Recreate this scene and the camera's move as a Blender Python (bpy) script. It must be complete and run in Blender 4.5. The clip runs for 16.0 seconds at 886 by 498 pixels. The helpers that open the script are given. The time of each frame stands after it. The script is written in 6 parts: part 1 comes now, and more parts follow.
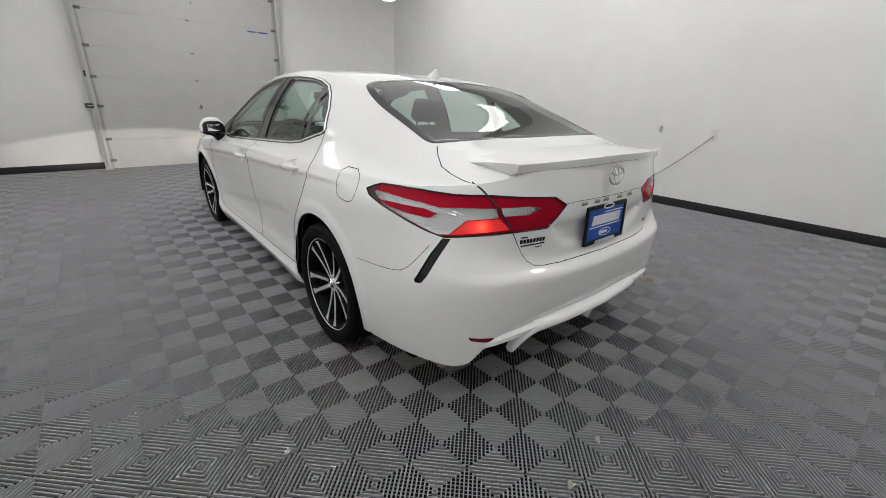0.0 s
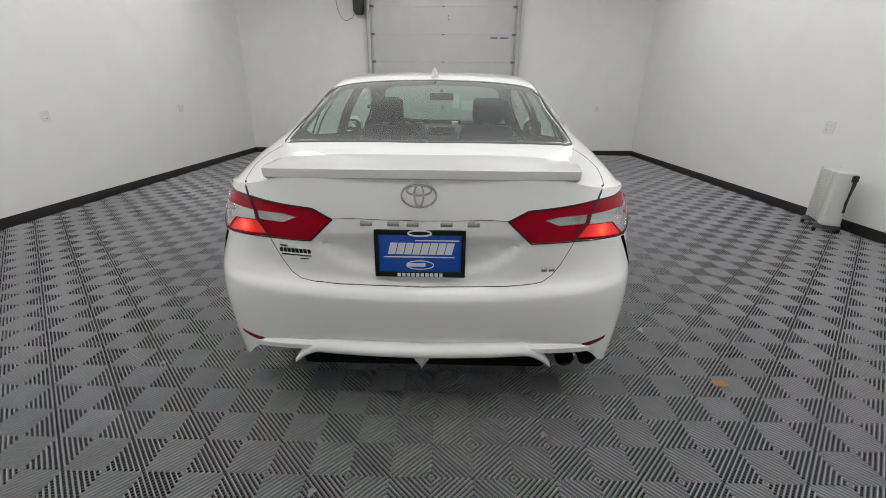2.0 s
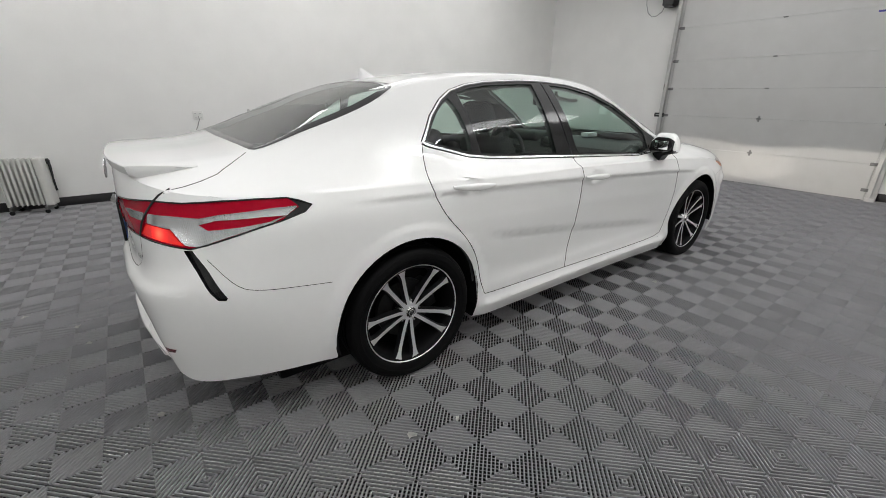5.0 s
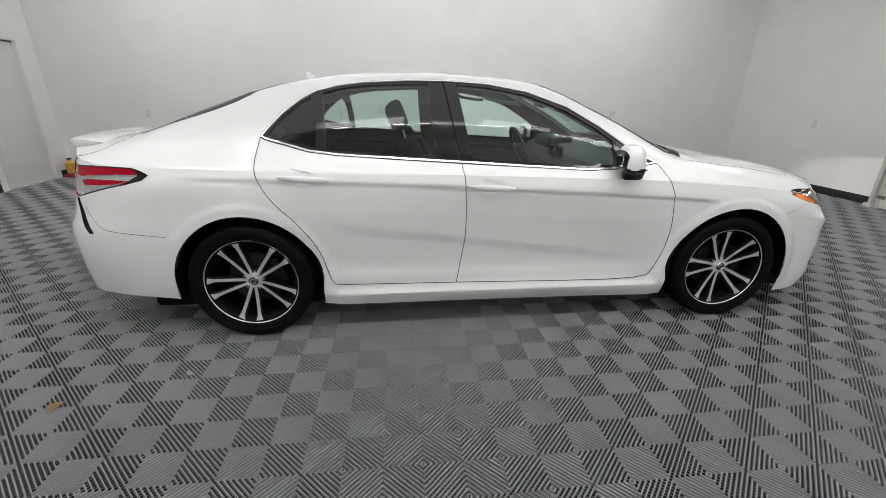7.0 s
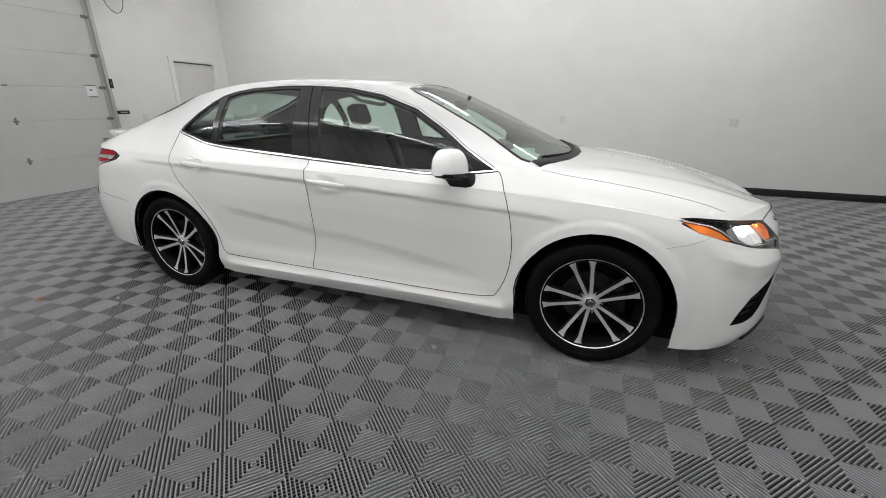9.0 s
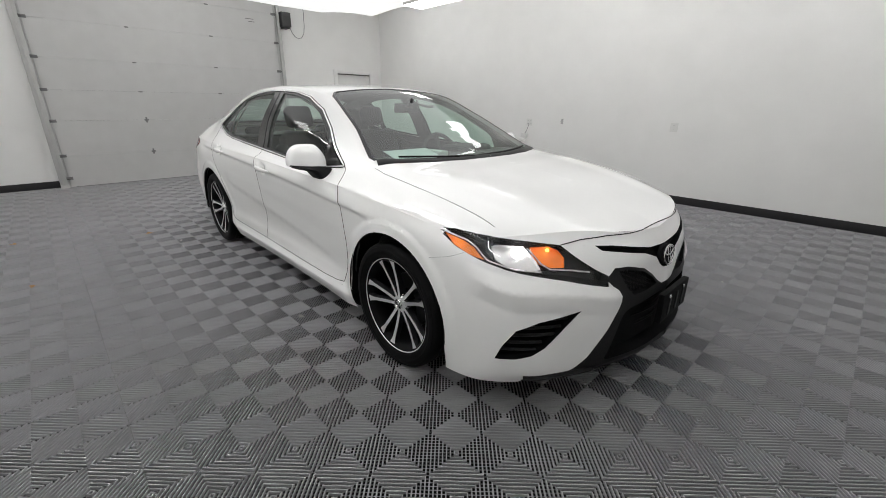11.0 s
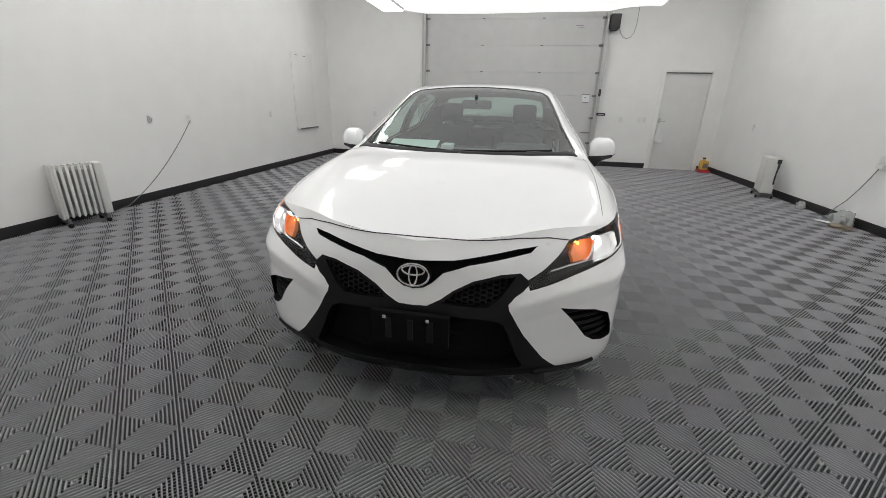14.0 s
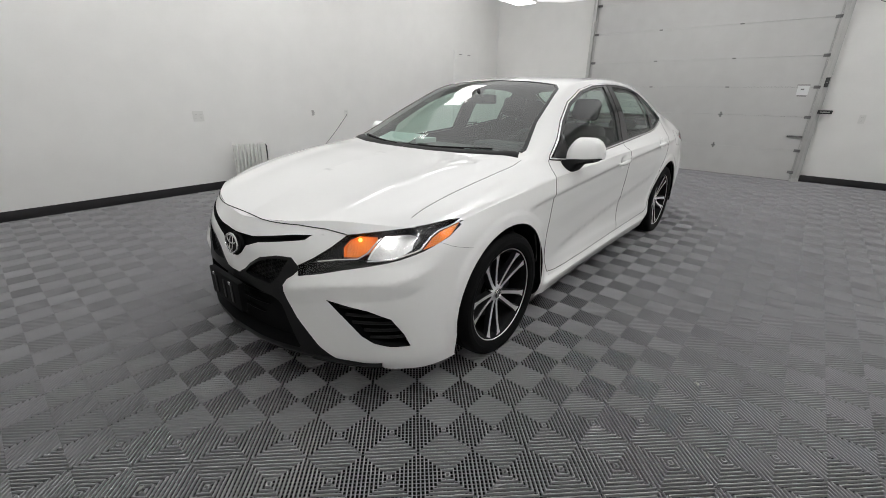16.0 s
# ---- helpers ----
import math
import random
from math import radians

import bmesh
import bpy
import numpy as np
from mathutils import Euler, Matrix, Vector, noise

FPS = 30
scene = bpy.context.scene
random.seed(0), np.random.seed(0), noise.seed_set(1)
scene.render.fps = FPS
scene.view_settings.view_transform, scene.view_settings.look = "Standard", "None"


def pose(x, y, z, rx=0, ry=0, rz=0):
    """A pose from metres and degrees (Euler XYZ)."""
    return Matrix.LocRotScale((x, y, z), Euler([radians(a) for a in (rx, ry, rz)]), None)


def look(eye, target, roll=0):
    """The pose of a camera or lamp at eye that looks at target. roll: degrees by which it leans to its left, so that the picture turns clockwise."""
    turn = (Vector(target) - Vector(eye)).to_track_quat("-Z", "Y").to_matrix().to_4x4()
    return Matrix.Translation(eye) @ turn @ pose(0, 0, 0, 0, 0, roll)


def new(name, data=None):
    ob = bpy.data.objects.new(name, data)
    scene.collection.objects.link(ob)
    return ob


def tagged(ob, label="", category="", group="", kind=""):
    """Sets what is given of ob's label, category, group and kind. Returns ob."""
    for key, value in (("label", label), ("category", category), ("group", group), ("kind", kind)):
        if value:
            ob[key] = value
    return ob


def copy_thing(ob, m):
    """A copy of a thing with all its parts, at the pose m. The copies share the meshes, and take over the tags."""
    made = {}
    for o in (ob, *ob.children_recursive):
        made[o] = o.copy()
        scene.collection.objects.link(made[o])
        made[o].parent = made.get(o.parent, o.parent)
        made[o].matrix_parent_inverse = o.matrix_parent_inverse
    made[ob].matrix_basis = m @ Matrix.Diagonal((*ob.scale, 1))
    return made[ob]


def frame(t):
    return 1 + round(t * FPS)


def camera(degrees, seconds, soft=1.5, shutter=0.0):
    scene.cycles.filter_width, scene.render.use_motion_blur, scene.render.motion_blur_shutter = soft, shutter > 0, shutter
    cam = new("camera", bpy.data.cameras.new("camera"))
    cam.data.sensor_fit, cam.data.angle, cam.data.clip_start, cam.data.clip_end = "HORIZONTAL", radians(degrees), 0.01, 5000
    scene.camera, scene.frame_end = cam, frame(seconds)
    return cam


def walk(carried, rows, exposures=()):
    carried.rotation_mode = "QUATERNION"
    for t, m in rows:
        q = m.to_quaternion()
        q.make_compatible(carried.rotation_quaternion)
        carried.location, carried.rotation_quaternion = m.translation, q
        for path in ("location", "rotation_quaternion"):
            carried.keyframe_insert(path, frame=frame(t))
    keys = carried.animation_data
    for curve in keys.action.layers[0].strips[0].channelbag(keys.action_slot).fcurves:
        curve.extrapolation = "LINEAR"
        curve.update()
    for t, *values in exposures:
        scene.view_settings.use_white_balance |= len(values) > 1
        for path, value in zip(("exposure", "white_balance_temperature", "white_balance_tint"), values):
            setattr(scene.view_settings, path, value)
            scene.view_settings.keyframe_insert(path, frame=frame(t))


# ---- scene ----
cam = camera(94.9, 16.0, soft=0.65)
PATH = [
    (0, (-3.285, 1.682, 1.278), (-1.851, 0.471, 0.589), 1.8),
    (0.5, (-3.51, 1.269, 1.283), (-1.894, 0.317, 0.588), 2.0),
    (1, (-3.672, 0.826, 1.295), (-1.914, 0.187, 0.588), 1.7),
    (1.5, (-3.726, 0.37, 1.313), (-1.888, 0.05, 0.591), 0.8),
    (2, (-3.735, -0.105, 1.316), (-1.868, -0.081, 0.597), 0.5),
    (2.5, (-3.634, -0.527, 1.308), (-1.797, -0.211, 0.584), 0.8),
    (3, (-3.484, -0.962, 1.309), (-1.72, -0.358, 0.585), 0.6),
    (3.5, (-3.263, -1.352, 1.309), (-1.614, -0.486, 0.582), 0.5),
    (4, (-2.984, -1.716, 1.309), (-1.482, -0.611, 0.587), 0.1),
    (4.2, (-2.859, -1.855, 1.306), (-1.42, -0.665, 0.588), 0.2),
    (6.3, (-1.244, -2.894, 1.334), (-0.708, -1.107, 0.615), 1.1),
    (6.5, (-1.058, -2.944, 1.341), (-0.606, -1.136, 0.615), 1.2),
    (7, (-0.578, -3.049, 1.32), (-0.364, -1.191, 0.612), 0.8),
    (7.5, (-0.091, -3.088, 1.324), (-0.094, -1.22, 0.609), 0.7),
    (8, (0.37, -3.082, 1.316), (0.16, -1.22, 0.617), 0.7),
    (8.5, (0.86, -3.019, 1.313), (0.447, -1.189, 0.62), 0.5),
    (9, (1.314, -2.921, 1.308), (0.711, -1.141, 0.624), 0.4),
    (9.5, (1.765, -2.772, 1.311), (0.973, -1.069, 0.625), 0.3),
    (10, (2.201, -2.586, 1.305), (1.218, -0.984, 0.622), 0.6),
    (10.2, (2.365, -2.486, 1.304), (1.304, -0.934, 0.623), 0.6),
    (12.3, (3.611, -1.117, 1.298), (1.87, -0.409, 0.614), 0.8),
    (12.5, (3.681, -0.95, 1.311), (1.9, -0.362, 0.616), 0.8),
    (13, (3.789, -0.526, 1.306), (1.935, -0.236, 0.615), 1.0),
    (13.5, (3.818, -0.103, 1.302), (1.941, -0.128, 0.612), 1.3),
    (14, (3.816, 0.334, 1.303), (1.966, 0.005, 0.616), 1.5),
    (14.5, (3.744, 0.752, 1.31), (1.968, 0.149, 0.617), 1.5),
    (15, (3.575, 1.156, 1.309), (1.904, 0.31, 0.606), 1.3),
    (15.5, (3.372, 1.534, 1.319), (1.824, 0.488, 0.606), 1.0),
    (16, (3.091, 1.868, 1.319), (1.678, 0.649, 0.601), 0.7),
]
walk(cam, [(t, look(eye, target, roll)) for t, eye, target, roll in PATH])

world = bpy.data.worlds.new("world")
scene.world = world
world.use_nodes = True
world.node_tree.nodes["Background"].inputs["Color"].default_value = (0.8, 0.85, 0.9, 1)
world.node_tree.nodes["Background"].inputs["Strength"].default_value = 0.05

# the room: inner faces of its walls; a canopy of light and two light bars hang in it, unseen strip lights are added on
# the ceiling as fill
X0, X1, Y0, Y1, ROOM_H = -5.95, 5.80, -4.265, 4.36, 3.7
CANOPY_GLOW, BAR_GLOW, FILL_GLOW = .88, 4.8, 26.0


def head_beam(y):
    """The beam of a lit head lamp."""
    lamp = bpy.data.lights.new("head_beam", "SPOT")
    lamp.energy, lamp.color, lamp.spot_size, lamp.spot_blend, lamp.shadow_soft_size = 135, (1, .92, .82), radians(12), .35, .02
    new("head_beam", lamp).matrix_world = look((2.24, y, .70), (5.8, y * 1.5, .31)) @ Matrix.Diagonal((5, 1, 1, 1))


for lamp_y in (-.72, .68):
    head_beam(lamp_y)
# ---- materials ----
def material(name, color, rough=0.5, metal=0.0, grain=0.0, scale=40.0, stain=0.0, bump=0.0, coat=0.0, emit=None, glow=0.0, rough_var=0.0, spec=0.5):
    """A surface with variation at two scales: fine grain and broad stains, both by noise in object space."""
    m = bpy.data.materials.new(name)
    m.use_nodes = True
    n, l = m.node_tree.nodes, m.node_tree.links
    b = n["Principled BSDF"]
    b.inputs["Base Color"].default_value = (*color, 1)
    b.inputs["Roughness"].default_value = rough
    b.inputs["Metallic"].default_value = metal
    b.inputs["Coat Weight"].default_value = coat
    b.inputs["Specular IOR Level"].default_value = spec
    b.inputs["Coat Roughness"].default_value = 0.03
    if emit:
        b.inputs["Emission Color"].default_value = (*emit, 1)
        b.inputs["Emission Strength"].default_value = glow
    if grain or stain or bump or rough_var:
        co = n.new("ShaderNodeTexCoord")
        fine, broad = n.new("ShaderNodeTexNoise"), n.new("ShaderNodeTexNoise")
        fine.inputs["Scale"].default_value, fine.inputs["Detail"].default_value = scale, 4
        broad.inputs["Scale"].default_value, broad.inputs["Detail"].default_value = scale / 25, 5
        for t in (fine, broad):
            l.new(co.outputs["Object"], t.inputs["Vector"])
        add = n.new("ShaderNodeMath")
        add.operation = "MULTIPLY_ADD"
        l.new(fine.outputs["Fac"], add.inputs[0])
        add.inputs[1].default_value = 2 * grain
        add.inputs[2].default_value = 1 - grain
        mul = n.new("ShaderNodeMath")
        mul.operation = "MULTIPLY_ADD"
        l.new(broad.outputs["Fac"], mul.inputs[0])
        mul.inputs[1].default_value = 2 * stain
        mul.inputs[2].default_value = 1 - stain
        both = n.new("ShaderNodeMath")
        both.operation = "MULTIPLY"
        l.new(add.outputs[0], both.inputs[0])
        l.new(mul.outputs[0], both.inputs[1])
        mix = n.new("ShaderNodeVectorMath")
        mix.operation = "SCALE"
        mix.inputs[0].default_value = color
        l.new(both.outputs[0], mix.inputs["Scale"])
        l.new(mix.outputs[0], b.inputs["Base Color"])
        if rough_var:
            r = n.new("ShaderNodeMath")
            r.operation = "MULTIPLY_ADD"
            l.new(broad.outputs["Fac"], r.inputs[0])
            r.inputs[1].default_value = 2 * rough_var
            r.inputs[2].default_value = rough - rough_var
            l.new(r.outputs[0], b.inputs["Roughness"])
        if bump:
            bp = n.new("ShaderNodeBump")
            bp.inputs["Strength"].default_value = bump
            bp.inputs["Distance"].default_value = 0.004
            l.new(fine.outputs["Fac"], bp.inputs["Height"])
            l.new(bp.outputs["Normal"], b.inputs["Normal"])
    return m


def clear(name, tint, gloss=.085, rough=0.0):
    """A pane: tinted and clear, with a mirror's gloss that grows towards a flat angle, alike from both sides."""
    m = bpy.data.materials.new(name)
    m.use_nodes = True
    n, l = m.node_tree.nodes, m.node_tree.links
    n.remove(n["Principled BSDF"])
    t, g, w, p, f, x = (n.new("ShaderNode" + k) for k in ("BsdfTransparent", "BsdfGlossy", "LayerWeight", "Math", "Math", "MixShader"))
    t.inputs["Color"].default_value = (*tint, 1)
    g.inputs["Roughness"].default_value = rough
    w.inputs["Blend"].default_value = .5
    p.operation, f.operation = "POWER", "MULTIPLY_ADD"
    l.new(w.outputs["Facing"], p.inputs[0])
    p.inputs[1].default_value = 5
    l.new(p.outputs[0], f.inputs[0])
    f.inputs[1].default_value, f.inputs[2].default_value = 1 - gloss, gloss
    l.new(f.outputs[0], x.inputs[0])
    l.new(t.outputs[0], x.inputs[1])
    l.new(g.outputs[0], x.inputs[2])
    l.new(x.outputs[0], n["Material Output"].inputs["Surface"])
    return m


PAINT = material("white_car_paint", (.87, .87, .86), .45, coat=1.0, grain=.008, scale=900, stain=.012)
GLOSS_BLACK = material("gloss_black_trim", (.012, .012, .013), .12, grain=.1, scale=60)
SATIN_BLACK = material("satin_black_plastic", (.013, .013, .0135), .45, grain=.15, scale=300, bump=.08, stain=.1, spec=.16)
DEEP_BLACK = material("unlit_black_plastic", (.006, .006, .0065), .6, grain=.15, scale=150, spec=.08)
GAP = material("panel_gap", (.02, .02, .022), .8)
CHROME = material("bright_chrome", (.86, .86, .86), .24, metal=1.0, grain=.03, scale=200)
SILVER = material("machined_silver", (.84, .84, .84), .36, metal=.75, grain=.05, scale=250, rough_var=.05)
RUBBER = material("tyre_rubber", (.006, .006, .0063), .6, grain=.2, scale=160, bump=.15, stain=.15, spec=.08)
BARREL = material("black_wheel_barrel", (.006, .006, .0065), .5, grain=.1, scale=120, spec=.08)
DARK_METAL = material("dark_wheel_metal", (.009, .009, .010), .32, grain=.1, scale=120, spec=.25)
IRON = material("brake_iron", (.03, .03, .03), .5, metal=.5, grain=.15, scale=90, stain=.15)
GLASS = clear("window_glass", (.84, .96, .90), .065)
GLASS_FRONT = clear("windshield_glass", (.69, .85, .78), .14)
GLASS_DARK = clear("tinted_rear_glass", (.74, .86, .80), .065)
GLASS_BACK = clear("rear_window_glass", (.80, .92, .87), .09)
LENS = clear("clear_lens", (.93, .94, .95), .045)
CLOTH = material("black_seat_cloth", (.022, .022, .024), .85, grain=.25, scale=500, bump=.2, stain=.1)
CABIN = material("dark_cabin_plastic", (.045, .045, .046), .6, grain=.15, scale=300, bump=.1)
LINER = material("grey_headliner", (.24, .235, .225), .9, grain=.08, scale=400, bump=.1)
REFLECTOR = material("lamp_reflector", (.80, .80, .80), .20, metal=.75, grain=.10, scale=130, stain=.05, bump=.25)
SMOKED = material("smoked_chrome", (.36, .36, .37), .2, metal=1.0, grain=.05, scale=200)
BADGE = material("satin_chrome_badge", (.62, .62, .62), .22, metal=.9, grain=.05, scale=200)
BOWL = material("dim_chrome_bowl", (.82, .82, .82), .2, metal=.4, grain=.15, scale=60, bump=1.0)
LAMP_BASE = material("lamp_inner_housing", (.025, .025, .027), .2, metal=.3, grain=.2, scale=60)
AMBER = material("amber_lens", (.85, .24, .03), .18, coat=1.0, grain=.08, scale=200, emit=(1, .23, .03), glow=.35)
AMBER_LIT = material("lit_amber_lamp", (.9, .3, .05), .2, coat=1.0, grain=.1, scale=60, emit=(1, .16, .04), glow=.22)
AMBER_HOT = material("glowing_amber_bulb", (1, .6, .1), .3, emit=(1, .42, .06), glow=6.0)
LAMP_LIT = material("lit_headlamp", (.95, .95, .95), .2, emit=(1, .95, .9), glow=12.0)
RED = material("red_lamp_plastic", (.36, .003, .018), .12, grain=.18, scale=110, stain=.12, spec=.15)
RED_LIT = material("lit_red_lamp", (.8, .02, .02), .2, coat=1.0, grain=.12, scale=90, emit=(1, .02, .015), glow=.65)
DARK_RED = material("dark_red_reflector", (.16, .004, .010), .2, coat=.4, grain=.2, scale=120)
PAPER = material("white_paper", (.75, .76, .76), .7, grain=.03, scale=60)
BLUE = material("blue_plate", (.005, .075, .43), .4, grain=.06, scale=80, stain=.06)
WHITE_INK = material("white_print", (.72, .74, .78), .5, grain=.04, scale=150)
MIRROR = material("mirror_glass", (.85, .86, .87), .02, metal=1.0)
WALL = material("white_wall_paint", (.83, .826, .812), .6, grain=.012, scale=70, stain=.05, bump=.05, rough_var=.05)
CEILING = material("white_ceiling_paint", (.78, .78, .77), .8, grain=.02, scale=60, stain=.04)
DOOR_SKIN = material("pale_steel_door", (.55, .547, .54), .45, grain=.02, scale=120, stain=.07, bump=.04, rough_var=.08)
SIDE_DOOR = material("pale_painted_door", (.71, .706, .695), .5, grain=.015, scale=110, stain=.06, bump=.04, rough_var=.06)
STEEL = material("galvanised_steel", (.50, .50, .49), .5, metal=.35, grain=.12, scale=120, stain=.12)
DARK_STEEL = material("dark_hinge_steel", (.20, .20, .20), .5, metal=.7, grain=.15, scale=120, stain=.2)
BASE_RUBBER = material("black_rubber_base", (.016, .015, .017), .5, grain=.2, scale=90, stain=.25)
TILE = material("grey_plastic_tile", (.335, .335, .345), .52, grain=.16, scale=260, stain=.08, rough_var=.025, bump=.08, spec=.2)
# subfloor under the tiles; near-black, with the shade between the ribs in its colour
SLAB = material("shaded_subfloor", (.006, .006, .0062), .85, grain=.3, scale=60, stain=.3, spec=.1)
ENAMEL = material("white_enamel", (.66, .66, .63), .38, grain=.02, scale=80, stain=.05)
PLATE_PLASTIC = material("white_outlet_plastic", (.74, .74, .72), .4, grain=.02, scale=200)
CORD = material("grey_cord", (.22, .22, .23), .55, grain=.1, scale=120)
BLACK_BOX = material("black_motor_case", (.022, .022, .023), .45, grain=.2, scale=120, stain=.2)
YELLOW = material("yellow_plastic", (.62, .36, .05), .45, grain=.1, scale=90, stain=.15)
RED_PAINT = material("red_painted_tray", (.42, .02, .03), .45, grain=.1, scale=90, stain=.15)
PLASTIC_BAG = material("thin_white_plastic", (.70, .71, .70), .35, grain=.06, scale=50)
WRAP = material("grey_clear_wrap", (.36, .37, .36), .25, grain=.2, scale=60, stain=.2, bump=.3)
RAG = material("grey_rag", (.19, .20, .205), .8, grain=.2, scale=120, stain=.2, bump=.2)
KRAFT = material("brown_paper", (.19, .16, .12), .8, grain=.15, scale=90, stain=.2)
LEAF = material("dry_leaf", (.45, .27, .13), .75, grain=.25, scale=120, stain=.25)
LITTER = material("pale_debris", (.48, .48, .45), .7, grain=.2, scale=150)
INK_BLUE = material("blue_sticker", (.06, .06, .30), .5, grain=.1, scale=150)
CANOPY = material("glowing_white_canopy", (.16, .16, .16), .9, grain=.02, scale=40, emit=(1, .999, .992), glow=CANOPY_GLOW)
TUBE = material("led_light_bar", (.9, .9, .9), .5, emit=(1, .999, .992), glow=BAR_GLOW)
# glow of the unseen strips added on the ceiling as fill
FILL_STRIP = material("fill_strip_diffuser", (.9, .9, .9), .5, emit=(1, .999, .992), glow=FILL_GLOW)


def ribbed(m, scale, turn):
    """Adds fine moulded ribs to a surface."""
    n, l = m.node_tree.nodes, m.node_tree.links
    co, mp, wave, bp = (n.new("ShaderNode" + k) for k in ("TexCoord", "Mapping", "TexWave", "Bump"))
    mp.inputs["Rotation"].default_value = turn
    wave.inputs["Scale"].default_value = scale
    bp.inputs["Strength"].default_value, bp.inputs["Distance"].default_value = .35, .002
    l.new(co.outputs["Object"], mp.inputs["Vector"])
    l.new(mp.outputs[0], wave.inputs["Vector"])
    l.new(wave.outputs["Fac"], bp.inputs["Height"])
    l.new(bp.outputs["Normal"], n["Principled BSDF"].inputs["Normal"])


def cored(m, at, reach_, base, core, hot):
    """Lets a lit lens glow most where its bulb sits behind it, on either side of the car."""
    n, l = m.node_tree.nodes, m.node_tree.links
    b = n["Principled BSDF"]
    co, fold, far, ramp, mix = (n.new("ShaderNode" + k) for k in ("TexCoord", "VectorMath", "VectorMath", "MapRange", "Mix"))
    fold.operation, far.operation, mix.data_type = "ABSOLUTE", "DISTANCE", "RGBA"
    l.new(co.outputs["Object"], fold.inputs[0])
    l.new(fold.outputs[0], far.inputs[0])
    far.inputs[1].default_value = tuple(abs(v) for v in at)
    l.new(far.outputs["Value"], ramp.inputs["Value"])
    ramp.interpolation_type = "SMOOTHSTEP"
    for k, v in (("From Min", 0), ("From Max", reach_), ("To Min", core), ("To Max", base)):
        ramp.inputs[k].default_value = v
    l.new(ramp.outputs["Result"], b.inputs["Emission Strength"])
    tint = n.new("ShaderNodeMapRange")
    for k, v in (("From Min", 0), ("From Max", reach_ * .6), ("To Min", 1), ("To Max", 0)):
        tint.inputs[k].default_value = v
    l.new(far.outputs["Value"], tint.inputs["Value"])
    l.new(tint.outputs["Result"], mix.inputs["Factor"])
    mix.inputs["A"].default_value = b.inputs["Emission Color"].default_value
    mix.inputs["B"].default_value = (*hot, 1)
    l.new(mix.outputs["Result"], b.inputs["Emission Color"])


cored(RED_LIT, (-2.312, .664, .845), .055, .22, 1.5, (1, .12, .05))
cored(AMBER_LIT, (2.105, .655, .757), .075, .08, .55, (1, .30, .06))
cored(AMBER, (1.83, .858, .785), .06, .06, .55, (1, .34, .05))
ribbed(REFLECTOR, 48, (0, .5, .9))
ribbed(AMBER_LIT, 26, (0, .3, .6))


def by_object(m, amount):
    """Lets each object that carries the material be a little lighter or darker."""
    n, l = m.node_tree.nodes, m.node_tree.links
    b = n["Principled BSDF"]
    was = b.inputs["Base Color"].links[0].from_socket
    info, f, mul = n.new("ShaderNodeObjectInfo"), n.new("ShaderNodeMath"), n.new("ShaderNodeVectorMath")
    f.operation, mul.operation = "MULTIPLY_ADD", "SCALE"
    l.new(info.outputs["Random"], f.inputs[0])
    f.inputs[1].default_value, f.inputs[2].default_value = 2 * amount, 1 - amount
    l.new(was, mul.inputs[0])
    l.new(f.outputs[0], mul.inputs["Scale"])
    l.new(mul.outputs[0], b.inputs["Base Color"])


by_object(TILE, .03)
from mathutils.bvhtree import BVHTree
from mathutils.geometry import barycentric_transform, delaunay_2d_cdt
# ---- building helpers ----
def part(name, bm, mat, parent=None, label="", smooth=True):
    """One mesh object out of a bmesh, under its thing."""
    me = bpy.data.meshes.new(name)
    bm.to_mesh(me)
    bm.free()
    me.materials.append(mat)
    if smooth:
        me.polygons.foreach_set("use_smooth", [True] * len(me.polygons))
        me.set_sharp_from_angle(angle=radians(38))
    ob = new(name, me)
    if parent:
        ob.parent = parent
    if label:
        ob["label"] = label
    return ob


def brick(x0, x1, y0, y1, z0, z1, bevel=0.0, bm=None, m=None, seg=2):
    """A box with rounded edges, added to bm."""
    bm = bm or bmesh.new()
    one = bmesh.new()
    bmesh.ops.create_cube(one, size=1, matrix=Matrix.Translation(((x0 + x1) / 2, (y0 + y1) / 2, (z0 + z1) / 2)) @ Matrix.Diagonal((x1 - x0, y1 - y0, z1 - z0, 1)))
    if bevel:
        bmesh.ops.bevel(one, geom=one.edges[:] , offset=bevel, segments=seg, affect="EDGES", profile=0.6)
    if m:
        one.transform(m)
    return join(bm, one)


def join(bm, one):
    table = {v: bm.verts.new(v.co) for v in one.verts}
    for f in one.faces:
        bm.faces.new([table[v] for v in f.verts])
    one.free()
    return bm


def tube(points, radius, bm=None, sides=8, caps=True):
    """A round bar along points; radius may be a list."""
    bm = bm or bmesh.new()
    points = [Vector(p) for p in points]
    rings = []
    up = Vector((0, 0, 1))
    for i, p in enumerate(points):
        way = (points[min(i + 1, len(points) - 1)] - points[max(i - 1, 0)]).normalized()
        a = way.cross(up)
        a = a.normalized() if a.length > 1e-4 else way.cross(Vector((1, 0, 0))).normalized()
        b = way.cross(a)
        r = radius[i] if isinstance(radius, (list, tuple)) else radius
        rings.append([bm.verts.new(p + r * (math.cos(k * math.tau / sides) * a + math.sin(k * math.tau / sides) * b)) for k in range(sides)])
    for r0, r1 in zip(rings, rings[1:]):
        for k in range(sides):
            bm.faces.new((r0[k], r0[(k + 1) % sides], r1[(k + 1) % sides], r1[k]))
    if caps:
        bm.faces.new(rings[0][::-1])
        bm.faces.new(rings[-1])
    return bm


